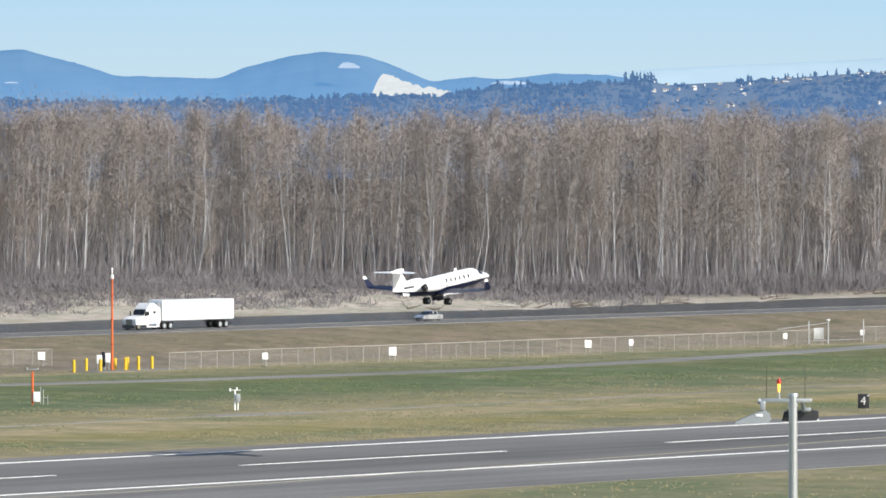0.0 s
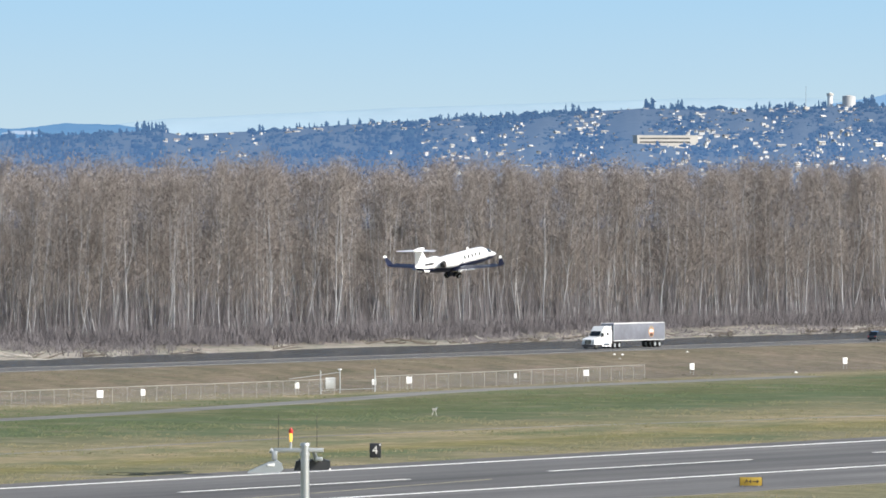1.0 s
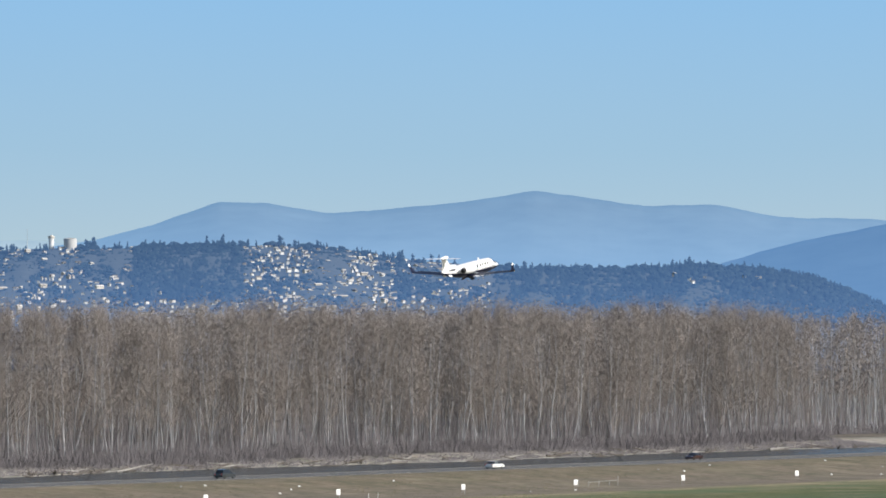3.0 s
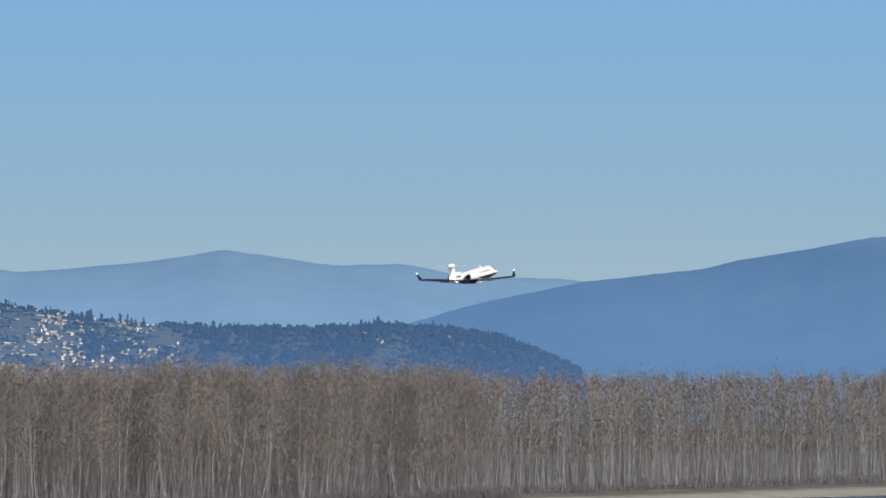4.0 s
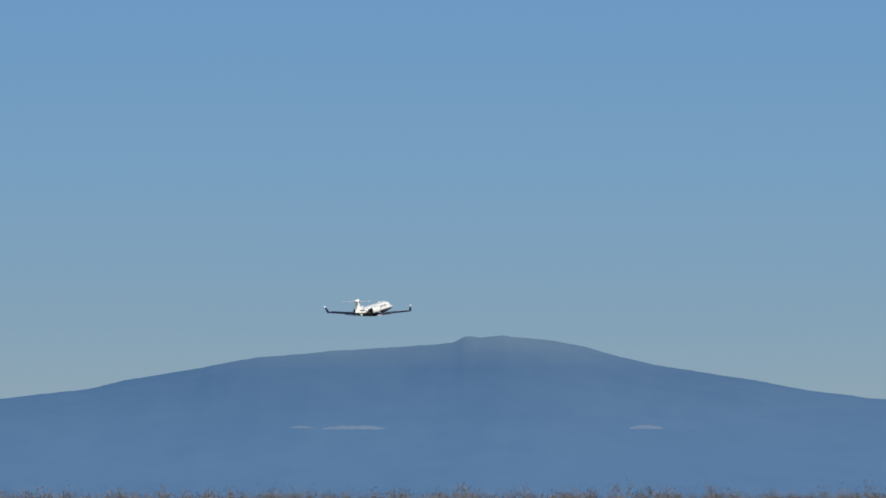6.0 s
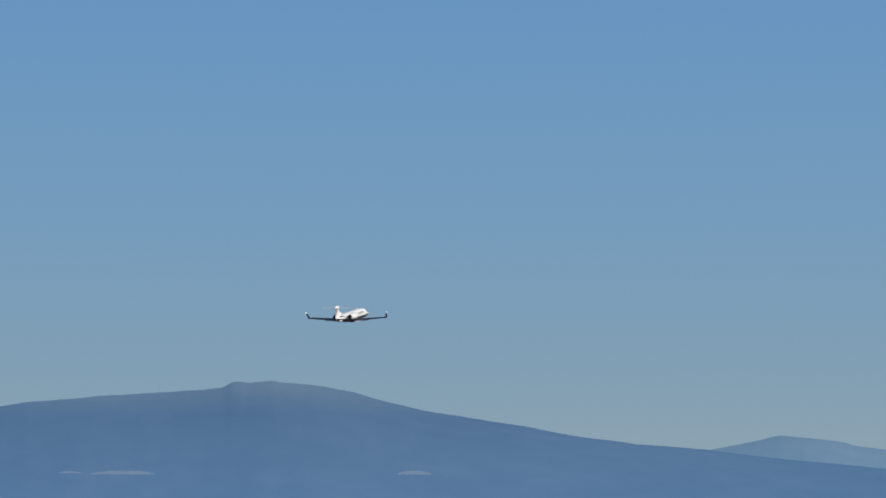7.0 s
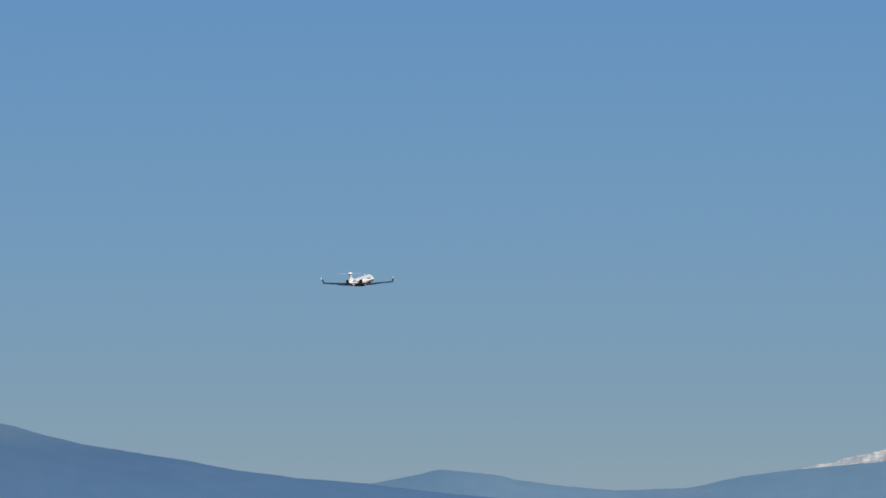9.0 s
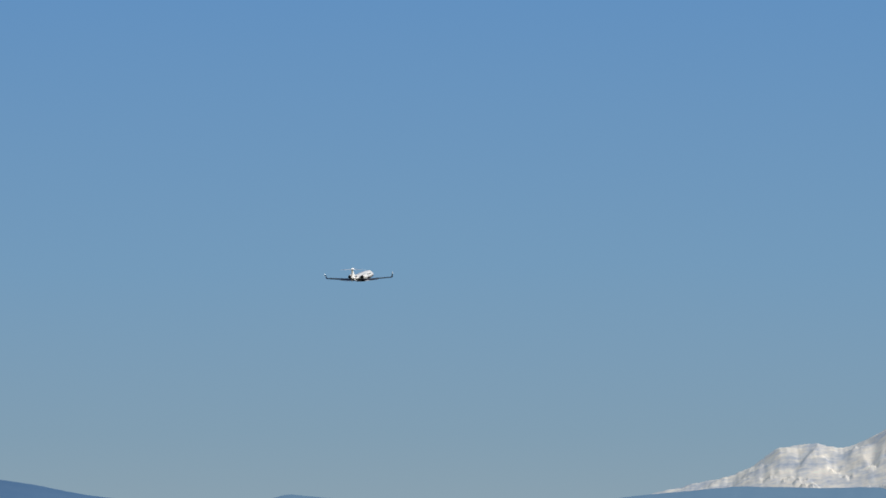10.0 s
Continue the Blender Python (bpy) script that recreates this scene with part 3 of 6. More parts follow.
def build_distance():
    az = np.linspace(-5, 62, 200)
    v, n = [], len(az)
    for z in (-60, 700):
        v += [(4960 * math.cos(radians(a)), 4960 * math.sin(radians(a)), z) for a in az]
    tagged(new("sky_backdrop", raw_mesh("sky_backdrop", v, [(i, i + 1, n + i + 1, n + i) for i in range(n - 1)], "sky", True)), "clear pale blue winter sky", "sky", kind="structure")
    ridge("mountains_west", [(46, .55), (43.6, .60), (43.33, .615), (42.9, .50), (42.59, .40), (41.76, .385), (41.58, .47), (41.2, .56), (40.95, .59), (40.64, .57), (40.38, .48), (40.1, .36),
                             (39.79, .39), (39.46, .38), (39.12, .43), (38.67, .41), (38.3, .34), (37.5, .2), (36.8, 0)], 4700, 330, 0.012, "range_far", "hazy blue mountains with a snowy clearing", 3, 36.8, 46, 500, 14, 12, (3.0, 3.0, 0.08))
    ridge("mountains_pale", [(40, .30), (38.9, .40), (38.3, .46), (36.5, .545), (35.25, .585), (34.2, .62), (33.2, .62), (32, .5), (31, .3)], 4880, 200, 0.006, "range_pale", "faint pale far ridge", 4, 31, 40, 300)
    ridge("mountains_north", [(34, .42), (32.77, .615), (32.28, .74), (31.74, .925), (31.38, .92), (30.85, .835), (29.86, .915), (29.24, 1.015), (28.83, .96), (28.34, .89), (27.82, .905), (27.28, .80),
                              (26.6, .79), (25.8, .7), (25, .5)], 4780, 360, 0.010, "range_mid", "rounded mountains in pale blue painted haze, with traces of snow", 5, 25, 34, 500, spurs=(2.4, 2.0, 0.025))
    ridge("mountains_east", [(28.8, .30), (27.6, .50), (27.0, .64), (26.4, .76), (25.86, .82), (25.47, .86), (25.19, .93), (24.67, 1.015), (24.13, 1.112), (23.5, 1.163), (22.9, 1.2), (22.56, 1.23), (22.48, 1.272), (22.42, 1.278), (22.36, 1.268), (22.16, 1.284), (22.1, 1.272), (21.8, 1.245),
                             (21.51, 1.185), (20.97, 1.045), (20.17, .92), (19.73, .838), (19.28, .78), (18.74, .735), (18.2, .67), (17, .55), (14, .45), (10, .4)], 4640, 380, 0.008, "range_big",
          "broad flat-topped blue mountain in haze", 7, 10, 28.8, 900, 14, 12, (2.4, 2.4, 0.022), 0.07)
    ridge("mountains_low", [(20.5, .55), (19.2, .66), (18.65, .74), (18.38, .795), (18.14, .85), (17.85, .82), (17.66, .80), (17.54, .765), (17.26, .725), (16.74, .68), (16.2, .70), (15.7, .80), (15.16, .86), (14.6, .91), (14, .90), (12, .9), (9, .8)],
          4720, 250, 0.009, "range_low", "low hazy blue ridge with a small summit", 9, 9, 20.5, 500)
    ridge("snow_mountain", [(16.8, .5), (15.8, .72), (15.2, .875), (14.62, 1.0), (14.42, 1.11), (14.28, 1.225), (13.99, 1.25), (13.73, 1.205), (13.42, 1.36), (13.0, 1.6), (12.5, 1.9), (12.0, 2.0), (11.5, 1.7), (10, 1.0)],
          4850, 240, 0.03, "snow_peak", "snow-covered volcano, its sunlit glow and blue gully shade painted on", 11, 10, 16.8, 700, 40, 60, (6.0, 5.0, 0.16))
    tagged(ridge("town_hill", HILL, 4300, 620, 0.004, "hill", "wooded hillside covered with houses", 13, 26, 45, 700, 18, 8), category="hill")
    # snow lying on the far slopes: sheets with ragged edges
    for b0, b1, e0, rise, rad, mat in ((40.58, 39.87, .235, (.0, .115, .185, .165, .15, .13, .11, .095, .085, .07, .06, .05, .035, .02), 4500, "snow"), (40.83, 40.66, .465, (.012, .04, .05, .045, .03, .012), 4560, "snow_hazy"),
                                       (43.47, 43.36, .345, (.006, .012, .012, .006), 4560, "snow_hazy"), (39.62, 39.3, .335, (.01, .025, .03, .028, .03, .02, .01), 4560, "snow_hazy"),
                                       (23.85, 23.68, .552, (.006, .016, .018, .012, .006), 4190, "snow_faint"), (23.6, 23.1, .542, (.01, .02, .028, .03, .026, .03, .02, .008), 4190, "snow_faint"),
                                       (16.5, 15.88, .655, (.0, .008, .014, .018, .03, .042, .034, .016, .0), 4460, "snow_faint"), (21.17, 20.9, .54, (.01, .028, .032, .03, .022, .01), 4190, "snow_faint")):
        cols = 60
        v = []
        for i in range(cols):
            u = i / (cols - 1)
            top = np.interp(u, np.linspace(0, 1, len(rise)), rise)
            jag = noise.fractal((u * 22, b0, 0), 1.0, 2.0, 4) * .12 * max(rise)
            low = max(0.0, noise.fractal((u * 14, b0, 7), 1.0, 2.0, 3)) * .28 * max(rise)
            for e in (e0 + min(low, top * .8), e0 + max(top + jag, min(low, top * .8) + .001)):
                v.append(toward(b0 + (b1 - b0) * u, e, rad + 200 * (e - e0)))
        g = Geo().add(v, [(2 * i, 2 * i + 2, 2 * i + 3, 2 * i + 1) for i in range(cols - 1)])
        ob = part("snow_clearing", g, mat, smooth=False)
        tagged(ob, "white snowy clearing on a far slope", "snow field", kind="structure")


def conifer(rng, h, w):
    """A ragged far conifer: uneven skirts round an unseen stem."""
    v, f = [], []
    layers = 6
    for k in range(layers):
        z0, z1 = h * (0.02 + 0.15 * k), h * (0.34 + 0.14 * k) * rng.uniform(.93, 1.0)
        r = w * (1 - k / (layers + .4)) ** .75 * rng.uniform(.65, 1.25)
        cx, cy = rng.gauss(0, .10 * w), rng.gauss(0, .10 * w)
        n, b, a0 = 6, len(v), rng.random() * 6
        for i in range(n):
            rr = r * rng.uniform(.5, 1.2)
            v.append((cx + rr * math.cos(a0 + 6.283 * i / n), cy + rr * math.sin(a0 + 6.283 * i / n), z0 + h * rng.uniform(-.03, .06)))
        v.append((cx * .4, cy * .4, min(h, z1)))
        f += [(b + i, b + (i + 1) % n, b + n) for i in range(n)]
    return np.array(v), np.array(f)


def broadleaf(rng):
    """A far round-headed tree: a few overlapping uneven lumps."""
    v, f = [], []
    for k in range(4):
        cx, cy, cz, r = rng.gauss(0, .22), rng.gauss(0, .22), rng.uniform(.25, .62), rng.uniform(.22, .36)
        b, n = len(v), 6
        for z in (-.6, .35):
            for i in range(n):
                q = r * math.sqrt(1 - z * z) * rng.uniform(.75, 1.2)
                v.append((cx + q * math.cos(6.283 * i / n), cy + q * math.sin(6.283 * i / n), cz + r * z * rng.uniform(.8, 1.2)))
        v.append((cx, cy, cz + r))
        for i in range(n):
            j = (i + 1) % n
            f += [(b + i, b + j, b + n + j), (b + i, b + n + j, b + n + i), (b + n + i, b + n + j, b + 2 * n)]
    return np.array(v), np.array(f)


def hill_point(b, s):
    """A place on the town hill: a bearing and a fraction of the climb."""
    e = np.interp(b, *np.array(sorted(HILL)).T)
    top = 31.0 + 4300 * math.tan(radians(e))
    r = 4300 - 620 * (1 - s)
    z = 8 + (top - 8) * (1 - (1 - s) ** 1.25)
    return Vector((r * math.cos(radians(b)), r * math.sin(radians(b)), z))


def town_clump(b, s):
    """How thickly trees stand at a place on the town hill, from 0 to 1."""
    if b < 29.45 or b > 38.35 or (31.55 < b < 32.42 and s > .42) or (36.3 < b < 37.5 and s < .82) or (35.3 < b <= 36.3 and s < .3):
        return 1.0
    n = noise.noise((b * 2.3, s * 5.0, 3.0)) + .6 * noise.noise((b * 7.0, s * 13.0, 5.0))
    return min(.9, max(.05, .34 + 1.3 * n))


def build_hill_town():
    rng = random.Random(21)
    kinds = [conifer(rng, 1.0, rng.uniform(.24, .42)) for _ in range(9)] + [broadleaf(rng) for _ in range(9)]
    vs, fs, base = [], [], 0

    def plant(b, s, h, wide=1.0, tall=True):
        nonlocal base
        v, f = rng.choice(kinds[:9] if tall else kinds)
        p = hill_point(b, s)
        vs.append(v * np.array([h * wide, h * wide, h]) + np.array([p.x, p.y, p.z - 0.6]))
        fs.append(f + base)
        base += len(v)
    for lo, hi, many in ((29.45, 36.4, 4300), (26.4, 29.45, 2900), (36.4, 43.7, 2700)):
        planted = 0
        while planted < many:
            b, s = rng.uniform(lo, hi), rng.uniform(.34, 1.0)
            c = town_clump(b, s)
            if rng.random() > c:
                continue
            planted += 1
            if c == 1.0:
                plant(b, s, rng.uniform(2.4, 4.6), rng.uniform(1.3, 2.0), rng.random() < .55)
            else:
                plant(b, s, rng.uniform(1.8, 3.6) * (1.35 if rng.random() < .1 else 1), rng.uniform(1.2, 2.0), rng.random() < .2)
    # groves that stand up from the skyline
    for c, h in ((39.9, 4.5), (39.55, 6), (39.4, 6.5), (38.5, 6.5), (38.35, 6), (37.5, 4.5), (37.3, 4), (37.1, 4), (36.83, 5), (36.13, 5), (35.9, 4.5), (35.6, 4.5), (35.1, 7), (34.47, 7), (34.27, 6.5), (33.64, 4.5), (33.35, 5), (33.15, 5), (32.77, 7.5), (32.55, 5), (32.3, 5.5), (32.1, 5), (31.9, 6), (31.74, 7.5), (31.6, 5.5), (31.5, 6), (31.18, 7), (30.9, 6.5), (30.6, 4.5), (30.3, 5.5), (29.97, 6), (29.6, 4), (29.33, 6.5), (28.9, 4), (28.6, 5), (28.3, 5), (28.1, 6), (27.9, 5), (27.6, 5.5), (27.3, 5), (27.0, 5), (26.8, 4)):
        for _ in range(rng.randint(3, 9)):
            plant(c + rng.gauss(0, .055), rng.uniform(.93, 1.0), h * rng.uniform(.6, 1.2), rng.uniform(.8, 1.25))
    tagged(new("conifer_woods", raw_mesh("conifer_woods", np.concatenate(vs), np.concatenate(fs), "wood")), "dark conifers over the town hill under a painted blue haze", "woods", kind="stuff")
    # houses
    protos = []
    for k, (wall, rf, w, d, h) in enumerate((("wall_pale", "roof", 3.4, 2.0, 1.0), ("wall_tan", "roof", 4.2, 2.2, 1.1), ("wall_pale", "roof_pale", 2.6, 1.9, 1.3), ("wall_tan", "roof_pale", 5.0, 2.0, 0.95))):
        hs = thing("house", "", "house", "houses on the hill")
        hs["label"] = ("pale house with a grey gabled roof on the hillside", "tan house with a grey gabled roof on the hillside", "tall pale house with a sunlit roof on the hillside", "long tan house with a pale roof on the hillside")[k]
        part("wall", Geo().box((0, 0, h / 2 - 0.5), (w, d, h + 1)), wall, hs, smooth=False)
        r = Geo()
        e = 0.25
        r.loft([[(x, -d / 2 - e, h), (x, 0, h + d * .33), (x, d / 2 + e, h), (x, d / 2 + e, h - .12), (x, 0, h + d * .33 - .14), (x, -d / 2 - e, h - .12)] for x in (-w / 2 - e, w / 2 + e)])
        part("roof", r, rf, hs, smooth=False)
        for x in (-w * .3, 0.0, w * .3):
            part("window", Geo().box((x, -d / 2 - .02, h * .55), (.42, .06, .36)), "glass", hs, smooth=False)
        protos.append(hs)
    taken = []
    placed = 0
    while placed < 290:
        u = rng.random()
        b = rng.uniform(29.7, 31.9) if u < .3 else rng.uniform(30.5, 36.4) if u < .88 else (rng.uniform(36.4, 38.4) if u < .96 else rng.uniform(27.0, 28.2))
        s = rng.uniform(.22, .97) if b > 29.5 else rng.uniform(.6, .9)
        if b > 36.4:
            s = rng.uniform(.55, .98)
        if b < 29.5:
            b, s = rng.uniform(27.4, 28.15), rng.uniform(.70, .82)
        if b > 29.5 and rng.random() < town_clump(b, s) - .12:
            continue
        if any(abs(b - q) < .05 and abs(s - t) < .035 for q, t in taken):
            continue
        taken.append((b, s))
        m = Matrix.Translation(hill_point(b, s) + Vector((0, 0, .3))) @ pose(0, 0, 0, 0, 0, rng.uniform(-38, 38)) @ Matrix.Diagonal((*(rng.uniform(.6, 1.05),) * 3, 1))
        k = rng.choice((0, 0, 1, 2, 2, 3))
        copy_thing(protos[k], m)
        placed += 1
    for p in protos:
        b = rng.uniform(31, 34)
        p.matrix_basis = Matrix.Translation(hill_point(b, rng.uniform(.4, .8)) + Vector((0, 0, .3))) @ pose(0, 0, 0, 0, 0, rng.uniform(-30, 30))
    # more roofs, too many and too small to tell apart
    g, gr = Geo(), Geo()
    for _ in range(1700):
        b = rng.uniform(29.6, 32.4) if rng.random() < .4 else rng.uniform(30.5, 36.6) if rng.random() < .94 else rng.uniform(36.6, 38.0)
        up = rng.uniform(.25, .98) if b < 36.6 else rng.uniform(.6, .98)
        if town_clump(b, up) == 1.0:
            continue
        c = hill_point(b, up) + Vector((0, 0, .2))
        w, d, h = rng.uniform(1.2, 3.2), rng.uniform(.9, 1.5), rng.uniform(.4, .75)
        m = Matrix.Translation(c) @ pose(0, 0, 0, 0, 0, rng.uniform(-45, 45))
        for t, vs, fs in ((g, [(x, y, z) for z in (-.8, h) for x, y in ((-w / 2, -d / 2), (w / 2, -d / 2), (w / 2, d / 2), (-w / 2, d / 2))], [(0, 1, 5, 4), (1, 2, 6, 5), (2, 3, 7, 6), (3, 0, 4, 7)]),
                          (gr, [(x * 1.12, y * 1.15, z) for x, y, z in ((-w / 2, -d / 2, h), (w / 2, -d / 2, h), (w / 2, d / 2, h), (-w / 2, d / 2, h), (-w / 2, 0, h + d * .35), (w / 2, 0, h + d * .35))], [(0, 1, 5, 4), (2, 3, 4, 5), (0, 4, 3), (1, 2, 5), (3, 2, 1, 0)])):
            t.add([m @ Vector(q) for q in vs], fs)
    town = tagged(new("hillside_town"), "scatter of small pale houses among dark trees", "town", kind="stuff")
    tagged(part("walls", g, "wall_pale", town, smooth=False), kind="stuff")
    tagged(part("roofs", gr, "roof", town, smooth=False), kind="stuff")
    # long block, water tower, tank, mast
    def at(b, e, r=4180.0):
        return Vector(toward(b, e, r))
    bl = thing("office_block", "long cream flat-roofed building with dark window bands", "building")
    w = 39.0
    part("wall", Geo().box((0, 0, -1.5), (w, 5, 8.0), .1), "wall_tan", bl, smooth=False)
    part("roof", Geo().box((0, 0, 2.75), (w + .6, 5.4, .5), .06), "concrete", bl, smooth=False)
    for z in (1.2, -0.9):
        for k in range(9):
            part("window", Geo().box((-w / 2 + 3.2 + k * 3.6, -2.52, z), (3.5, .14, .85)), "charcoal", bl, smooth=False)
    bl.matrix_basis = Matrix.Translation(at(34.37, .285, 4030)) @ pose(0, 0, 0, 0, 0, -26)
    tw = thing("water_tower", "slim pale concrete water tower with a wider head", "water tower")
    part("shaft", Geo().tube((0, 0, -6), (0, 0, 6.2), 1.6, 1.6, 20), "wall_pale", tw)
    part("head", Geo().tube((0, 0, 6.2), (0, 0, 7.6), 2.0, 2.1, 20), "wall_tan", tw)
    part("cap", Geo().tube((0, 0, 7.6), (0, 0, 8.1), 1.2, .9, 16), "wall_pale", tw)
    tw.matrix_basis = Matrix.Translation(at(33.07, .545, 4285)) @ pose(0, 0, .8)
    tk = thing("water_tank", "wide pale cylindrical water tank among trees", "water tank")
    part("shell", Geo().tube((0, 0, -5), (0, 0, 4.6), 3.9, 3.9, 28), "wall_pale", tk)
    part("roof", Geo().tube((0, 0, 4.6), (0, 0, 5.1), 4.0, .6, 28), "concrete", tk)
    tk.matrix_basis = Matrix.Translation(at(32.92, .575, 4280))
    ms = thing("radio_mast", "thin grey radio mast on the hilltop", "mast")
    part("pole", Geo().tube((0, 0, -6), (0, 0, 16), .22, .1, 6), "grey", ms)
    ms.matrix_basis = Matrix.Translation(at(33.26, .5, 4290))


# ---- bare woods on the far bank ----
def limb(v, f, p0, p1, r0, r1, n=3):
    p0, p1 = np.asarray(p0, float), np.asarray(p1, float)
    d = p1 - p0
    d = d / np.linalg.norm(d)
    a = np.cross(d, (0.3, 0.9, 0.1))
    a /= np.linalg.norm(a)
    b = np.cross(d, a)
    k = len(v)
    for p, r in ((p0, r0), (p1, r1)):
        for i in range(n):
            t = 6.2832 * i / n
            v.append(p + (a * math.cos(t) + b * math.sin(t)) * r)
    for i in range(n):
        j = (i + 1) % n
        f.append((k + i, k + j, k + n + j))
        f.append((k + i, k + n + j, k + n + i))


def bare_tree(rng, h, limbs, per, thick, fine, base=.36, solid=True):
    """A tall leafless cottonwood: forking trunk mesh and a domed crown of fine rising twigs, as arrays."""
    nr = np.random.RandomState(rng.randrange(1 << 30))
    tv, tf, cv, cf = [], [], [], []
    lean, bend = nr.normal(0, .045, 2), nr.normal(0, .9, 2)

    def spine(s):
        s = np.asarray(s, float)
        w = np.sin(2.6 * s) + .35 * np.sin(9 * s + bend[0])
        return np.stack([lean[0] * h * s + bend[0] * w, lean[1] * h * s + bend[1] * w, h * s], -1)
    seg = 6
    for k in range(seg):
        s0, s1 = k / seg * .9, (k + 1) / seg * .9
        limb(tv, tf, spine(s0), spine(s1), thick * (1 - s0) ** .8 + .02, thick * (1 - s1) ** .8 + .02, 5)
    for _ in range(nr.randint(0, 3)):  # a second leader
        s0, a = nr.uniform(.16, .5), nr.uniform(0, 6.283)
        p, out = spine(s0), np.array([math.cos(a), math.sin(a), 0.0])
        q = p + out * h * .05 + np.array([0, 0, h * .16])
        e = q + out * h * .03 + np.array([0, 0, h * nr.uniform(.14, .3)])
        r = thick * .62 * (1 - s0)
        limb(tv, tf, p, q, r, r * .75, 4)
        limb(tv, tf, q, e, r * .75, .02, 4)
    wide = h * nr.uniform(.13, .20)
    s0 = (base - .14) + (1.03 - base) * nr.rand(limbs) ** .8
    s1 = np.minimum(s0 + nr.uniform(.09, .26, limbs), 1.0)
    full = np.sin(math.pi * np.clip((s1 - base + .14) / (1.24 - base), 0, 1) ** .85)
    rad, ang = wide * full * np.sqrt(nr.rand(limbs)), nr.uniform(0, 6.283, limbs)
    out = np.stack([np.cos(ang), np.sin(ang), np.zeros(limbs)], -1)
    p0, p1 = spine(s0), spine(s1) + out * rad[:, None]
    p1[:, 2] -= .09 * h * (rad / wide) ** 2
    mid = p0 * .5 + p1 * .5 + out * (rad * .16)[:, None]
    rr = thick * .30 * (1.15 - s0) + .015
    starts, ways, halves = [p0 if not solid else mid], [(p1 - p0) if not solid else (p1 - mid)], [rr]
    if solid:
        for a, b, r in zip(p0, mid, rr):
            limb(cv, cf, a, b, r, r * .6)
    u = nr.uniform(.25, 1.05, (limbs, per, 1))
    at = np.where(u < .5, p0[:, None] + (mid - p0)[:, None] * u * 2, mid[:, None] + (p1 - mid)[:, None] * (u - .5) * 2)
    at = at + nr.normal(0, .95, (limbs, per, 3)) * u
    d = out[:, None] * .4 + nr.normal(0, .75, (limbs, per, 3)) + np.array([0, 0, .5])
    d /= np.linalg.norm(d, axis=-1, keepdims=True)
    ln = nr.uniform(.7, 2.1, (limbs, per, 1)) * (1.15 - .5 * u)
    starts.append(at.reshape(-1, 3))
    ways.append((d * ln).reshape(-1, 3))
    halves.append(np.full(limbs * per, fine) * nr.uniform(.6, 1.3, limbs * per))
    p, d, w = np.concatenate(starts), np.concatenate(ways), np.concatenate(halves)
    side = np.cross(d, nr.normal(0, 1, d.shape))
    side = side / (np.linalg.norm(side, axis=1, keepdims=True) + 1e-9) * w[:, None]
    k = len(cv)
    tri = np.stack([p - side, p + side, p + d], 1).reshape(-1, 3)
    cv = np.concatenate([np.array(cv).reshape(-1, 3), tri])
    cf = np.concatenate([np.array(cf, int).reshape(-1, 3), k + np.arange(len(tri)).reshape(-1, 3)])
    return np.array(tv), np.array(tf), cv, cf


def wood_front(x):
    return 917.0 + 40.0 * (1 - sm(1060, 1170, x)) + 38.0 * sm(1798, 1812, x)


def tree_scale(x):
    return (1 + .055 * float(sm(1040, 1170, x))) * (1 + .018 * math.sin(x / 17.0) + .014 * math.sin(x / 6.3 + 1))


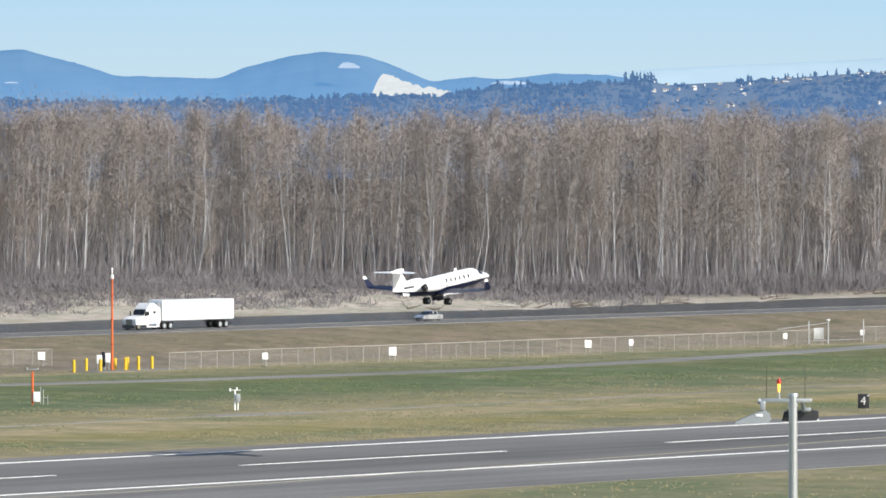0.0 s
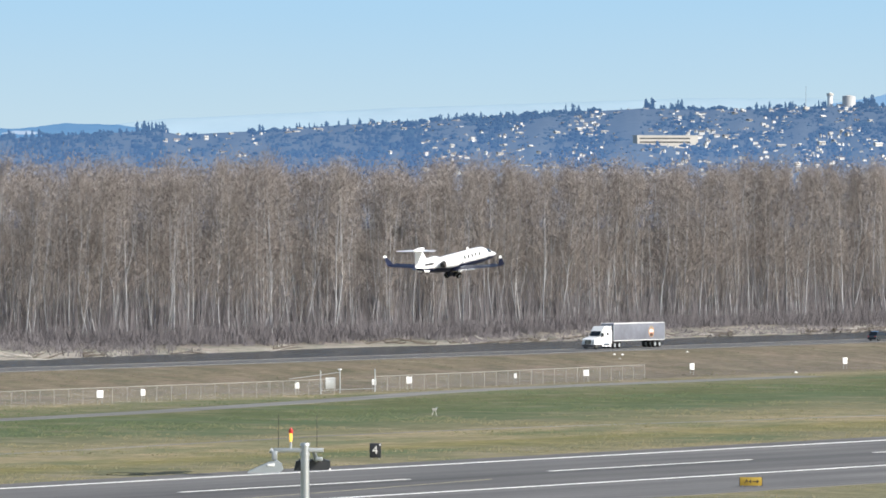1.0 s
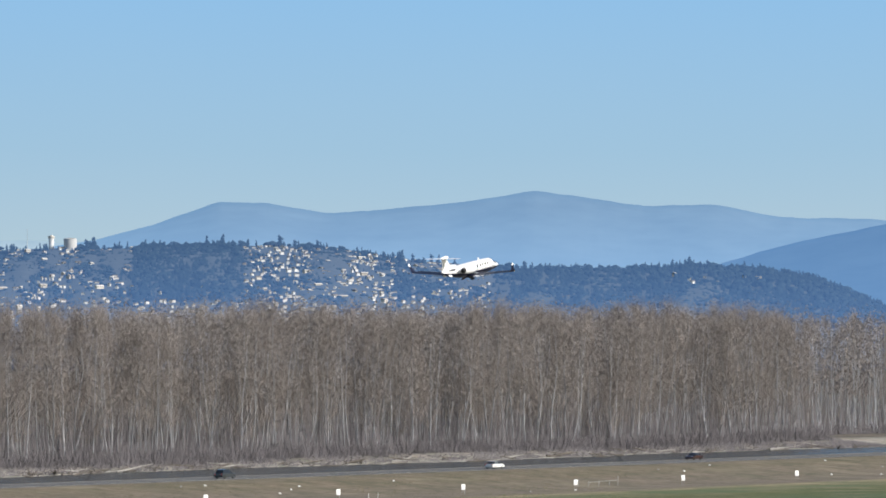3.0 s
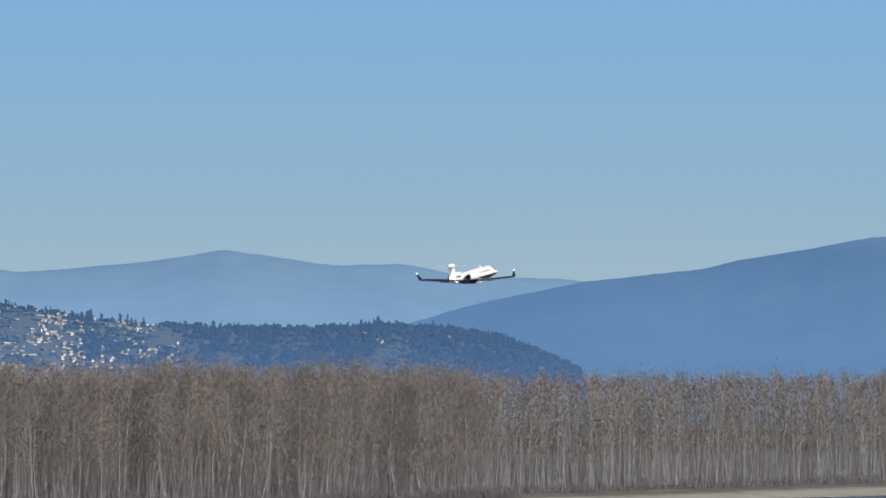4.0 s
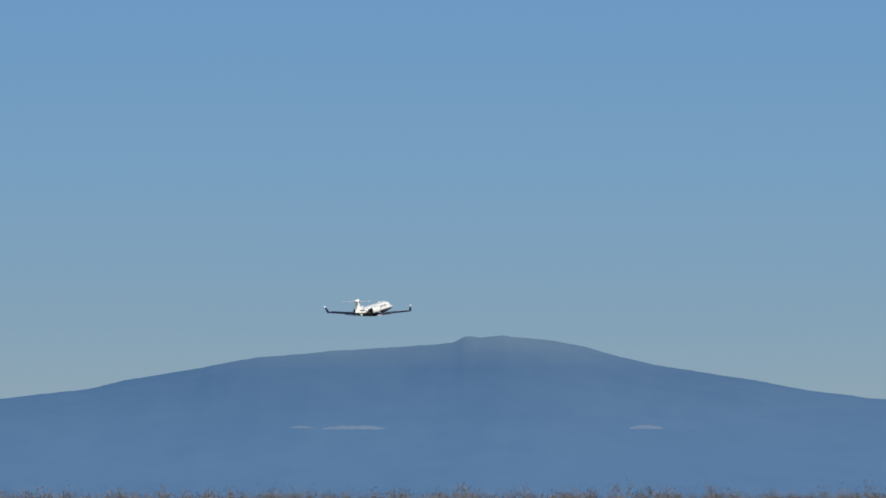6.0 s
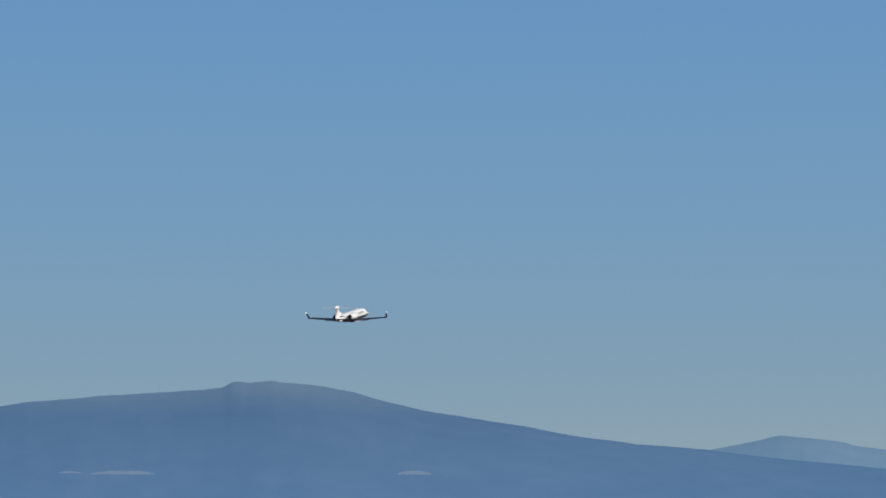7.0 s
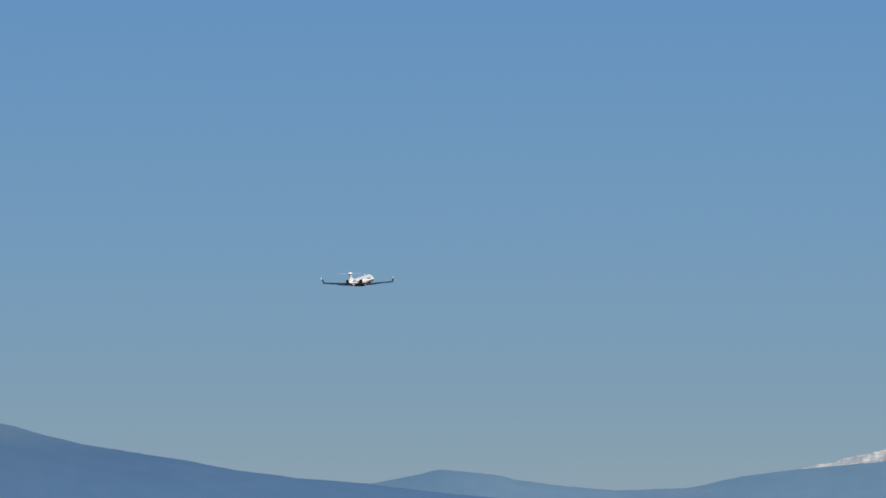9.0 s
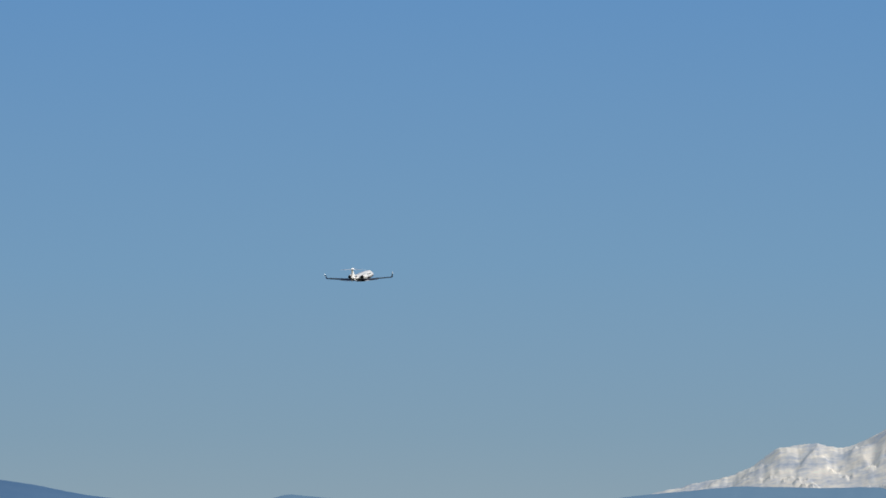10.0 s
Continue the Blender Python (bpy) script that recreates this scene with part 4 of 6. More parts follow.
def build_woods():
    rng = random.Random(5)
    kinds = []
    for k in range(11):
        tv, tf, cv, cf = bare_tree(rng, rng.uniform(33.0, 36.5), 42, 70, rng.uniform(.10, .19), .023, rng.uniform(.20, .40))
        kinds.append((raw_mesh("trunk", tv, tf, "bark", True), raw_mesh("crown", cv, cf, "twig")))
    # trees at the water side that one can tell apart
    count = 0
    x = 925.0
    while count < 296:
        x += rng.uniform(1.2, 4.7)
        y = float(wood_front(x)) + rng.random() ** 1.5 * 16
        t = tagged(new("cottonwood_tree"), "tall bare winter cottonwood with a pale trunk", "tree", "trees along the river bank")
        tr, cr = rng.choice(kinds)
        for nm, me in (("trunk", tr), ("crown", cr)):
            o = new(nm, me)
            o.parent = t
        s = rng.uniform(.92, 1.02) * tree_scale(x)
        t.matrix_basis = Matrix.Translation((x, y, float(land_z(np.float64(x), np.float64(y))) - .4)) @ pose(0, 0, 0, rng.gauss(0, 2.4), rng.gauss(0, 2.4), rng.uniform(0, 360)) @ Matrix.Diagonal((s, s, s * rng.uniform(.94, 1.05), 1))
        count += 1
    # the rest of the woods
    light = [bare_tree(rng, rng.uniform(33, 36.5), 30, 32, rng.uniform(.10, .18), .040, rng.uniform(.22, .40), False) for _ in range(12)]
    tvs, tfs, cvs, cfs, nt, nc = [], [], [], [], 0, 0

    def stand(x, y, s, light):
        nonlocal nt, nc
        tv, tf, cv, cf = rng.choice(light)
        a = rng.uniform(0, 6.283)
        rot = np.array([[math.cos(a), -math.sin(a), 0], [math.sin(a), math.cos(a), 0], [rng.gauss(0, .02), rng.gauss(0, .02), 1]]).T
        o = np.array([x, y, float(land_z(np.float64(x), np.float64(y))) - .4])
        tvs.append(tv @ rot.T * s + o)
        cvs.append(cv @ rot.T * s + o)
        tfs.append(tf + nt)
        cfs.append(cf + nc)
        nt += len(tv)
        nc += len(cv)
    back = [bare_tree(rng, rng.uniform(33, 36.5), 18, 27, rng.uniform(.12, .2), .066, .44, False) for _ in range(8)]
    distant = [bare_tree(rng, rng.uniform(32.5, 36), 18, 21, rng.uniform(.10, .17), .085, rng.uniform(.34, .46), False) for _ in range(10)]
    for row in range(10):
        x = 915.0
        while x < (1795 if row < 7 else 1280):
            x += rng.uniform(2.6, 6.2)
            stand(x, float(wood_front(x)) + 8 + row * 8.0 + rng.uniform(-4, 4), rng.uniform(.92, 1.02) * tree_scale(x), light if row < 3 else back)
    for row in range(6):
        x = 1730.0
        while x < 3150:
            x += rng.uniform(3.0, 7.0) * (1 + max(0, x - 2300) / 2500)
            y = (957.0 if x > 1798 else 985) + row * 9.0 + rng.uniform(-4, 4)
            stand(x, y, rng.uniform(.92, 1.04) + (rng.uniform(.08, .16) if 2350 < x and rng.random() < .05 else 0), distant)
    w = tagged(new("cottonwood_woods"), "dense bare winter cottonwoods behind the bank", "woods", kind="stuff")
    for nm, v, f, m in (("trunks", tvs, tfs, "bark"), ("crowns", cvs, cfs, "twig")):
        o = tagged(new(nm, raw_mesh(nm, np.concatenate(v), np.concatenate(f), m)), kind="stuff")
        o.parent = w
    # brush along the foot of the woods
    v, f = [], []
    nrng = np.random.RandomState(8)
    for k in range(8500):
        x = nrng.uniform(915, 2600)
        y = float(wood_front(x)) + nrng.uniform(-9, 9) - 40 * nrng.rand() * (nrng.rand() < .75) * (x < 1150)
        z = float(land_z(np.float64(x), np.float64(y))) - .2
        hh = nrng.uniform(.7, 3.0) * (1.4 if y > float(wood_front(x)) - 3 else .8)
        for q in range(13):
            b = np.array([x, y, z]) + nrng.normal(0, [.9, .5, 0])
            d = np.array([nrng.normal(0, .75), nrng.normal(0, .5), 1.0]) * hh * nrng.uniform(.4, 1.1)
            s = np.array([nrng.normal(0, .10), nrng.normal(0, .05), 0])
            i = len(v)
            v += [b - s, b + s, b + d]
            f.append((i, i + 1, i + 2))
    for k in range(5200):
        x = nrng.uniform(915, 1830)
        y = float(wood_front(x)) + nrng.uniform(-6, 7)
        z = float(land_z(np.float64(x), np.float64(y))) - .2
        hh = nrng.uniform(1.6, 4.8)
        for q in range(17):
            b = np.array([x, y, z]) + nrng.normal(0, [1.0, .5, 0])
            d = np.array([nrng.normal(0, .45), nrng.normal(0, .3), 1.0]) * hh * nrng.uniform(.45, 1.1)
            s = np.array([nrng.normal(0, .07), nrng.normal(0, .04), 0])
            i = len(v)
            v += [b - s, b + s, b + d]
            f.append((i, i + 1, i + 2))
    for k in range(4200):
        x = nrng.uniform(915, 1175)
        y = float(shore(np.float64(x))) + 15 + 42 * nrng.rand() ** .8 + (6 if math.sin(x / 13.0) > .3 else 0)
        z = float(land_z(np.float64(x), np.float64(y))) - .2
        hh = nrng.uniform(.8, 2.6)
        for q in range(15):
            b = np.array([x, y, z]) + nrng.normal(0, [1.1, .6, 0])
            d = np.array([nrng.normal(0, .8), nrng.normal(0, .5), nrng.uniform(.5, 1.1)]) * hh * nrng.uniform(.4, 1.1)
            s = np.array([nrng.normal(0, .08), nrng.normal(0, .05), 0])
            i = len(v)
            v += [b - s, b + s, b + d]
            f.append((i, i + 1, i + 2))
    for k in range(3000):
        x = 1800 - 560 * nrng.rand() ** 1.6
        y = float(shore(np.float64(x))) + nrng.uniform(5, 17)
        z = float(land_z(np.float64(x), np.float64(y))) - .1
        for q in range(9):
            b = np.array([x, y, z]) + nrng.normal(0, [1.2, .4, 0])
            d = np.array([nrng.normal(0, 1.0), nrng.normal(0, .5), nrng.uniform(.3, 1.0)]) * nrng.uniform(.4, 1.4)
            s = np.array([nrng.normal(0, .12), 0, nrng.normal(0, .06)])
            i = len(v)
            v += [b - s, b + s, b + d]
            f.append((i, i + 1, i + 2))
    for k in range(22000):
        x = nrng.uniform(915, 1830)
        y = float(wood_front(x)) + nrng.uniform(-2, 55)
        b = np.array([x, y, float(land_z(np.float64(x), np.float64(y))) - .3])
        hh = nrng.uniform(4, 19)
        d = np.array([nrng.normal(0, .10), nrng.normal(0, .1), 1.0]) * hh
        s = np.array([nrng.uniform(.04, .13), nrng.normal(0, .03), 0])
        i = len(v)
        v += [b - s, b + s, b + d]
        f.append((i, i + 1, i + 2))
        for q in range(2):
            p = b + d * nrng.uniform(.25, .95)
            e = np.array([nrng.normal(0, 1), nrng.normal(0, 1), nrng.uniform(.2, 1.4)]) * nrng.uniform(.5, 1.5)
            i = len(v)
            v += [p - s * .6, p + s * .6, p + e]
            f.append((i, i + 1, i + 2))
    for k in range(7000):
        x = nrng.uniform(1800, 3150)
        y = 957 + nrng.uniform(0, 55)
        b = np.array([x, y, float(land_z(np.float64(x), np.float64(y))) - .3])
        d = np.array([nrng.normal(0, .08), nrng.normal(0, .08), 1.0]) * nrng.uniform(8, 24)
        s = np.array([nrng.uniform(.08, .22), nrng.normal(0, .03), 0])
        i = len(v)
        v += [b - s, b + s, b + d]
        f.append((i, i + 1, i + 2))
    tagged(new("brush", raw_mesh("brush", v, f, "brush")), "tangled bare brown shrubs under the trees", "brush", kind="stuff")
    # driftwood logs
    for k in range(230):
        x = rng.uniform(1060, 1790) if k % 3 else rng.uniform(1230, 1700)
        y = float(shore(np.float64(x))) + rng.uniform(1, 11)
        z = float(land_z(np.float64(x), np.float64(y)))
        ln, r = rng.uniform(2.0, 9) * (1.5 if rng.random() < .12 else 1), rng.uniform(.12, .34)
        a, up = rng.uniform(-.6, .6) + (math.pi if rng.random() < .5 else 0), rng.uniform(-.02, .16)
        g = Geo()
        p = Vector((0, 0, r * .6))
        for s in range(4):
            q = p + Vector((ln / 4 * math.cos(a + rng.gauss(0, .1)), ln / 4 * math.sin(a + rng.gauss(0, .1)), ln / 4 * up))
            g.tube(p, q, r * (1 - .18 * s), r * (.82 - .18 * s), 7)
            if s > 0 and rng.random() < .5:
                g.tube(p, p + Vector((rng.gauss(0, .7), rng.gauss(0, .5), rng.uniform(.3, 1.4))), r * .3, .02, 5)
            p = q
        for s in range(4):
            t = rng.uniform(0, 6.28)
            g.tube((0, 0, r * .6), (-.5 * math.cos(a) + .5 * math.cos(t), .5 * math.sin(t), r + .6 * abs(math.sin(t))), r * .35, .03, 5)
        o = part("driftwood_log", g, "drift" if rng.random() < .34 else "drift_dark")
        tagged(o, "stranded driftwood log with broken roots on the sand", "log", "driftwood on the beach")
        o.location = (x, y, z)


# ---- the jet ----
def ring(x, cy, cz, ry, rz, a0=0.0, a1=360.0, n=28, sq=2.0):
    out = []
    for i in range(n + (0 if a1 - a0 >= 360 else 1)):
        t = radians(a0 + (a1 - a0) * i / n)
        c, s = math.cos(t), math.sin(t)
        out.append((x, cy + ry * math.copysign(abs(c) ** (2 / sq), c), cz + rz * math.copysign(abs(s) ** (2 / sq), s)))
    return out


FUS = [(7.05, -.20, .03, .03), (6.9, -.19, .16, .14), (6.5, -.16, .31, .27), (5.9, -.10, .47, .42), (5.35, -.03, .60, .53), (4.9, .06, .68, .66), (4.5, .10, .74, .76), (4.0, .10, .78, .80), (2.5, .10, .80, .81),
       (0, .10, .80, .81), (-2.0, .11, .79, .79), (-3.6, .16, .72, .69), (-5.0, .25, .54, .52), (-6.2, .34, .34, .35), (-7.0, .42, .17, .2), (-7.35, .45, .05, .08)]


def airfoil(le, chord, thick, y, z, n=9):
    pts = []
    for i in range(n):
        u = i / (n - 1)
        pts.append((le - chord * u, y, z + thick * chord * (1.6 * math.sqrt(u) * (1 - u) + .02 * (1 - u))))
    for i in range(n - 2, 0, -1):
        u = i / (n - 1)
        pts.append((le - chord * u, y, z - thick * chord * (.9 * math.sqrt(u) * (1 - u))))
    return pts


def build_jet():
    jet = thing("business_jet", "white business jet with navy belly and wings, climbing out", "airplane")

    def arc(a0, a1, k=1.0, n=20, x0=-9, x1=9):
        return [ring(x, 0, cz, ry * k, rz * k, a0, a1, n) for x, cz, ry, rz in [(a, b + .04, 1.06 * c, 1.06 * d) for a, b, c, d in FUS] if x0 <= x <= x1]
    body = part("fuselage", Geo().loft(arc(-7, 187), closed=False, caps=False), "white", jet, "glossy white upper fuselage")
    part("belly", Geo().loft(arc(196, 344, 1.0, 16), closed=False, caps=False), "navy", jet, "navy blue lower fuselage")
    for a0, a1 in ((-10.5, -7), (187, 190.5)):
        part("stripe", Geo().loft(arc(a0, a1, 1.0, 2), closed=False, caps=False), "navy", jet, "navy pinstripe")
    for a0, a1 in ((-16, -10.5), (190.5, 196)):
        part("stripe", Geo().loft(arc(a0, a1, 1.0, 2), closed=False, caps=False), "white", jet, "white pinstripe above the navy belly")
    for sgn in (-1, 1):
        for k in range(6):
            x = -.35 + .66 * k
            g = Geo()
            g.add([(x + .12 * math.cos(t), sgn * (.79 - .045 * abs(math.sin(t)) * (1 if math.sin(t) > 0 else .15)) * 1.05, .46 + .23 * math.sin(t)) for t in [6.283 * i / 12 for i in range(12)]], [tuple(range(12))])
            g.v = [(a, b * 1.015, c) for a, b, c in g.v]
            part("window", g, "glass", body, "dark oval cabin window")
        # cockpit glass wraps the brow
        g = Geo()
        rows = []
        for x, cz, ry, rz in ((5.52, -.05, .575, .50), (5.1, .02, .655, .60), (4.72, .08, .715, .72)):
            rows.append([(x, sgn * abs(p[1]), p[2]) for p in ring(x, 0, cz, ry * 1.10, rz * 1.10 + .04, 22, 84, 6)])
        part("windscreen", g.loft(rows, closed=False, caps=False), "glass", body, "dark wrapped cockpit window")
        part("door_line", Geo().box((4.1, sgn * .79, .15), (.03, .03, .8)), "grey", body)
    # wings with winglets
    for sgn in (-1, 1):
        w = Geo().loft([airfoil(1.3, 3.4, .10, sgn * .3, -.52), airfoil(.9, 2.75, .095, sgn * 1.1, -.50), airfoil(-.35, 1.95, .085, sgn * 4.2, -.26), airfoil(-1.2, 1.42, .08, sgn * 6.75, -.04)])
        wing = part("wing", w, "navy", jet, "swept navy wing with bright leading edge")
        le = Geo().loft([[(x0 + .06, sgn * y, z + .06), (x0 + .10, sgn * y, z), (x0 + .05, sgn * y, z - .06), (x0 - .12, sgn * y, z - .085), (x0 - .12, sgn * y, z + .115)] for x0, y, z in ((.9, 1.1, -.49), (-.35, 4.2, -.25), (-1.15, 6.7, -.03))])
        part("leading_edge", le, "chrome", wing, "polished metal leading edge")
        fl = Geo().loft([[(-1.75, sgn * 1.0, -.50), (-2.35, sgn * 1.0, -.60), (-2.35, sgn * 1.0, -.63), (-1.75, sgn * 1.0, -.57)], [(-2.15, sgn * 3.9, -.28), (-2.62, sgn * 3.9, -.34), (-2.62, sgn * 3.9, -.37), (-2.15, sgn * 3.9, -.33)]])
        part("flap", fl, "chrome", wing, "polished metal lowered flap")
        part("fairing", Geo().tube((-.7, sgn * 2.2, -.46), (-2.7, sgn * 2.2, -.55), .09, .03, 8), "white", wing)
        def fence(le, chord, y, z):
            """A winglet section: upright, thin across the wing."""
            return [(x, sgn * y + q * .9, z) for x, _, q in airfoil(le, chord, .06, 0, 0)]
        let = part("winglet", Geo().loft([airfoil(-1.2, 1.42, .075, sgn * 6.74, -.04), fence(-1.55, 1.05, 6.93, .10), fence(-2.15, .56, 7.14, .80)]), "navy", wing, "navy lower winglet")
        part("winglet_tip", Geo().loft([fence(-2.15, .56, 7.14, .80), fence(-2.38, .38, 7.21, 1.08)]), "white", wing, "white winglet tip")
        # engines
        prof = [(-1.45, .40), (-1.5, .45), (-1.7, .49), (-2.1, .53), (-2.8, .53), (-3.6, .47), (-4.25, .37)]
        nac = part("engine_nacelle", Geo().loft([ring(x, sgn * 1.32, .42, r, r, n=22) for x, r in prof], caps=False), "white", jet, "white engine nacelle with polished lip")
        part("intake_lip", Geo().loft([ring(x, sgn * 1.32, .42, r, r, n=22) for x, r in ((-1.7, .34), (-1.48, .37), (-1.41, .41), (-1.48, .455), (-1.62, .482))], caps=False), "chrome", nac, "polished intake lip")
        part("fan_disc", Geo().tube((-1.75, sgn * 1.32, .42), (-1.8, sgn * 1.32, .42), .36, .36, 22), "dark", nac, "dark fan face")
        part("exhaust", Geo().tube((-4.1, sgn * 1.32, .42), (-4.55, sgn * 1.32, .42), .33, .25, 18), "dark", nac, "sooty exhaust nozzle")
        part("pylon", Geo().box((-2.9, sgn * .85, .42), (1.7, .5, .16), .05), "white", nac)
        # ventral fins and tailplane
        vf = Geo().loft([[(-5.0, sgn * .26, .06), (-6.3, sgn * .16, .30), (-6.3, sgn * .18, .32), (-5.0, sgn * .29, .08)], [(-5.75, sgn * .46, -.16), (-6.4, sgn * .46, -.06), (-6.4, sgn * .48, -.05), (-5.75, sgn * .48, -.15)]])
        part("ventral_fin", vf, "white", jet, "pale slanted ventral fin")
        st = Geo().loft([airfoil(-5.8, 1.35, .035, sgn * .05, 2.17), airfoil(-6.6, .68, .03, sgn * 2.35, 2.19)])
        part("tailplane", st, "white", jet, "white T-tail plane")
    fin = Geo().loft([[(x, y * .5, .55) for x, y in ((-4.4, 0), (-4.9, .12), (-5.7, .15), (-6.7, .1), (-7.4, 0), (-6.7, -.1), (-5.7, -.15), (-4.9, -.12))],
                      [(x, y * .5, 1.2) for x, y in ((-5.3, 0), (-5.5, .12), (-6.05, .16), (-6.7, .1), (-7.3, 0), (-6.7, -.1), (-6.05, -.16), (-5.5, -.12))],
                      [(x, y * .5, 2.25) for x, y in ((-6.05, 0), (-6.2, .1), (-6.45, .14), (-6.8, .1), (-7.2, 0), (-6.8, -.1), (-6.45, -.14), (-6.2, -.1))]])
    fn = part("tail_fin", fin, "white", jet, "white swept tail fin")
    part("fin_bullet", Geo().loft([ring(x, 0, 2.25, r, r * 1.15, n=12) for x, r in ((-5.5, .03), (-5.7, .12), (-6.2, .19), (-6.9, .16), (-7.5, .05))]), "white", fn)
    for sgn in (-1, 1):
        for k in range(5):
            part("marking_bar", Geo().box((-5.0 - .25 * k, sgn * (.555 - .05 * k), .62), (.19, .03, .24)), "charcoal", jet, "grey marking block")
    part("antenna", Geo().box((2.1, 0, 1.08), (.35, .03, .35), .01), "white", jet)
    part("beacon_light", Geo().tube((.3, 0, .88), (.3, 0, 1.02), .08, .05, 8), "red", jet)
    part("gear_bay", Geo().box((-.75, 0, -.70), (1.5, 1.7, .16), .06), "navy", jet)
    doors = []
    for sgn in (-1, 1):
        d = part("gear_door", Geo().box((0, sgn * .02, -.32), (.95, .05, .64), .02), "navy", jet, "navy wheel-well door")
        doors.append((d, sgn))
    legs = []
    for sgn in (-1, 1):
        leg = part("main_gear", Geo().tube((0, 0, 0), (0, 0, -1.0), .09, .07, 10).tube((0, 0, -.3), (.5, 0, 0), .05, .05, 8).tube((0, -.3, -1.0), (0, .3, -1.0), .06, .06, 8), "grey", jet, "lowered main landing gear leg")
        for o in (-.17, .17):
            wh = part("wheel", Geo().tube((0, o - .1, -1.0), (0, o + .1, -1.0), .17, .17, 16), "grey", leg)
            wh.name = "wheel"
            g = Geo().loft([[(r * math.cos(t), o + dy, -1.0 + r * math.sin(t)) for t in [6.283 * i / 20 for i in range(20)]] for dy, r in ((-.11, .18), (-.12, .27), (-.07, .32), (.07, .32), (.12, .27), (.11, .18))], caps=False)
            ty = part("tyre", g, "rubber", leg)
        legs.append((leg, sgn))
    return jet, legs, doors


# ---- road vehicles (they face +x) ----
def wheel_part(x, y, r, w, parent, hub="grey"):
    g = Geo().loft([[(x + q * math.cos(t), y + dy, r + q * math.sin(t)) for t in [6.283 * i / 18 for i in range(18)]] for dy, q in ((-w / 2, r * .62), (-w / 2, r * .93), (-w * .35, r), (w * .35, r), (w / 2, r * .93), (w / 2, r * .62))], caps=False)
    ty = part("wheel", g, "rubber", parent, "black tyre")
    part("rim", Geo().tube((x, y - w * .42, r), (x, y + w * .42, r), r * .64, r * .64, 14), hub, ty, "metal rim")
    return ty


def build_car(label, paint, suv=False):
    c = thing("car", label, "car", "vehicles on the levee road")
    h = 1.66 if suv else 1.45
    belt = .98 if suv else .9
    low = [(-2.28, .38), (-2.33, .62), (-2.25, belt - .03), (-1.5, belt + .03), (.85, belt), (1.75, belt - .1), (2.2, .68), (2.3, .48), (2.22, .28), (-2.2, .26)]
    g = Geo()
    rings = []
    for y, k in ((-.90, .94), (-.86, 1.0), (-.5, 1.01), (0, 1.02), (.5, 1.01), (.86, 1.0), (.90, .94)):
        rings.append([(x * (1 if abs(y) < .88 else .985) * (1.01 if abs(y) < .3 else 1), y, .62 + (z - .62) * k) for x, z in low])
    part("body", g.loft(rings), paint, c)
    roof = [(-1.95 if suv else -1.75, belt), (-1.6 if suv else -1.05, h - .06), (-.9, h), (.1, h - .02), (.35, h - .09), (1.15, belt)]
    g = Geo().loft([[(x * (1 - .0), y * (1 - .22 * (z - belt) / (h - belt)), z) for x, z in roof] for y in (-.82, -.4, 0, .4, .82)])
    part("cabin_glass", g, "glass", c, "dark tinted windows")
    top = [(-1.62 if suv else -1.08, h - .075), (-.9, h + .012), (.1, h - .005), (.36, h - .10)]
    part("roof", Geo().loft([[(x, y, z) for x, z in top] + [(x, y, z - .05) for x, z in top[::-1]] for y in (-.655, -.3, 0, .3, .655)]), paint, c)
    for sgn in (-1, 1):
        for x0, x1 in ((-1.1, -1.02), (-.35, -.27)):
            part("pillar", Geo().tube((x0, sgn * .825, belt), (x1 + .05, sgn * .665, h - .05), .035, .03, 6), paint, c)
        part("headlight", Geo().box((2.1, sgn * .66, .70), (.22, .34, .12), .03), "chrome", c, "clear headlight")
        part("taillight", Geo().box((-2.27, sgn * .68, .80), (.10, .30, .14), .03), "red", c, "red taillight")
        part("mirror", Geo().box((.75, sgn * .98, belt + .06), (.14, .18, .12), .03), paint, c)
        for x in (-1.38, 1.42):
            wheel_part(x, sgn * .80, .33 if not suv else .37, .22, c, "chrome")
    part("bumper", Geo().box((2.2, 0, .40), (.2, 1.6, .16), .05), "charcoal", c)
    return c


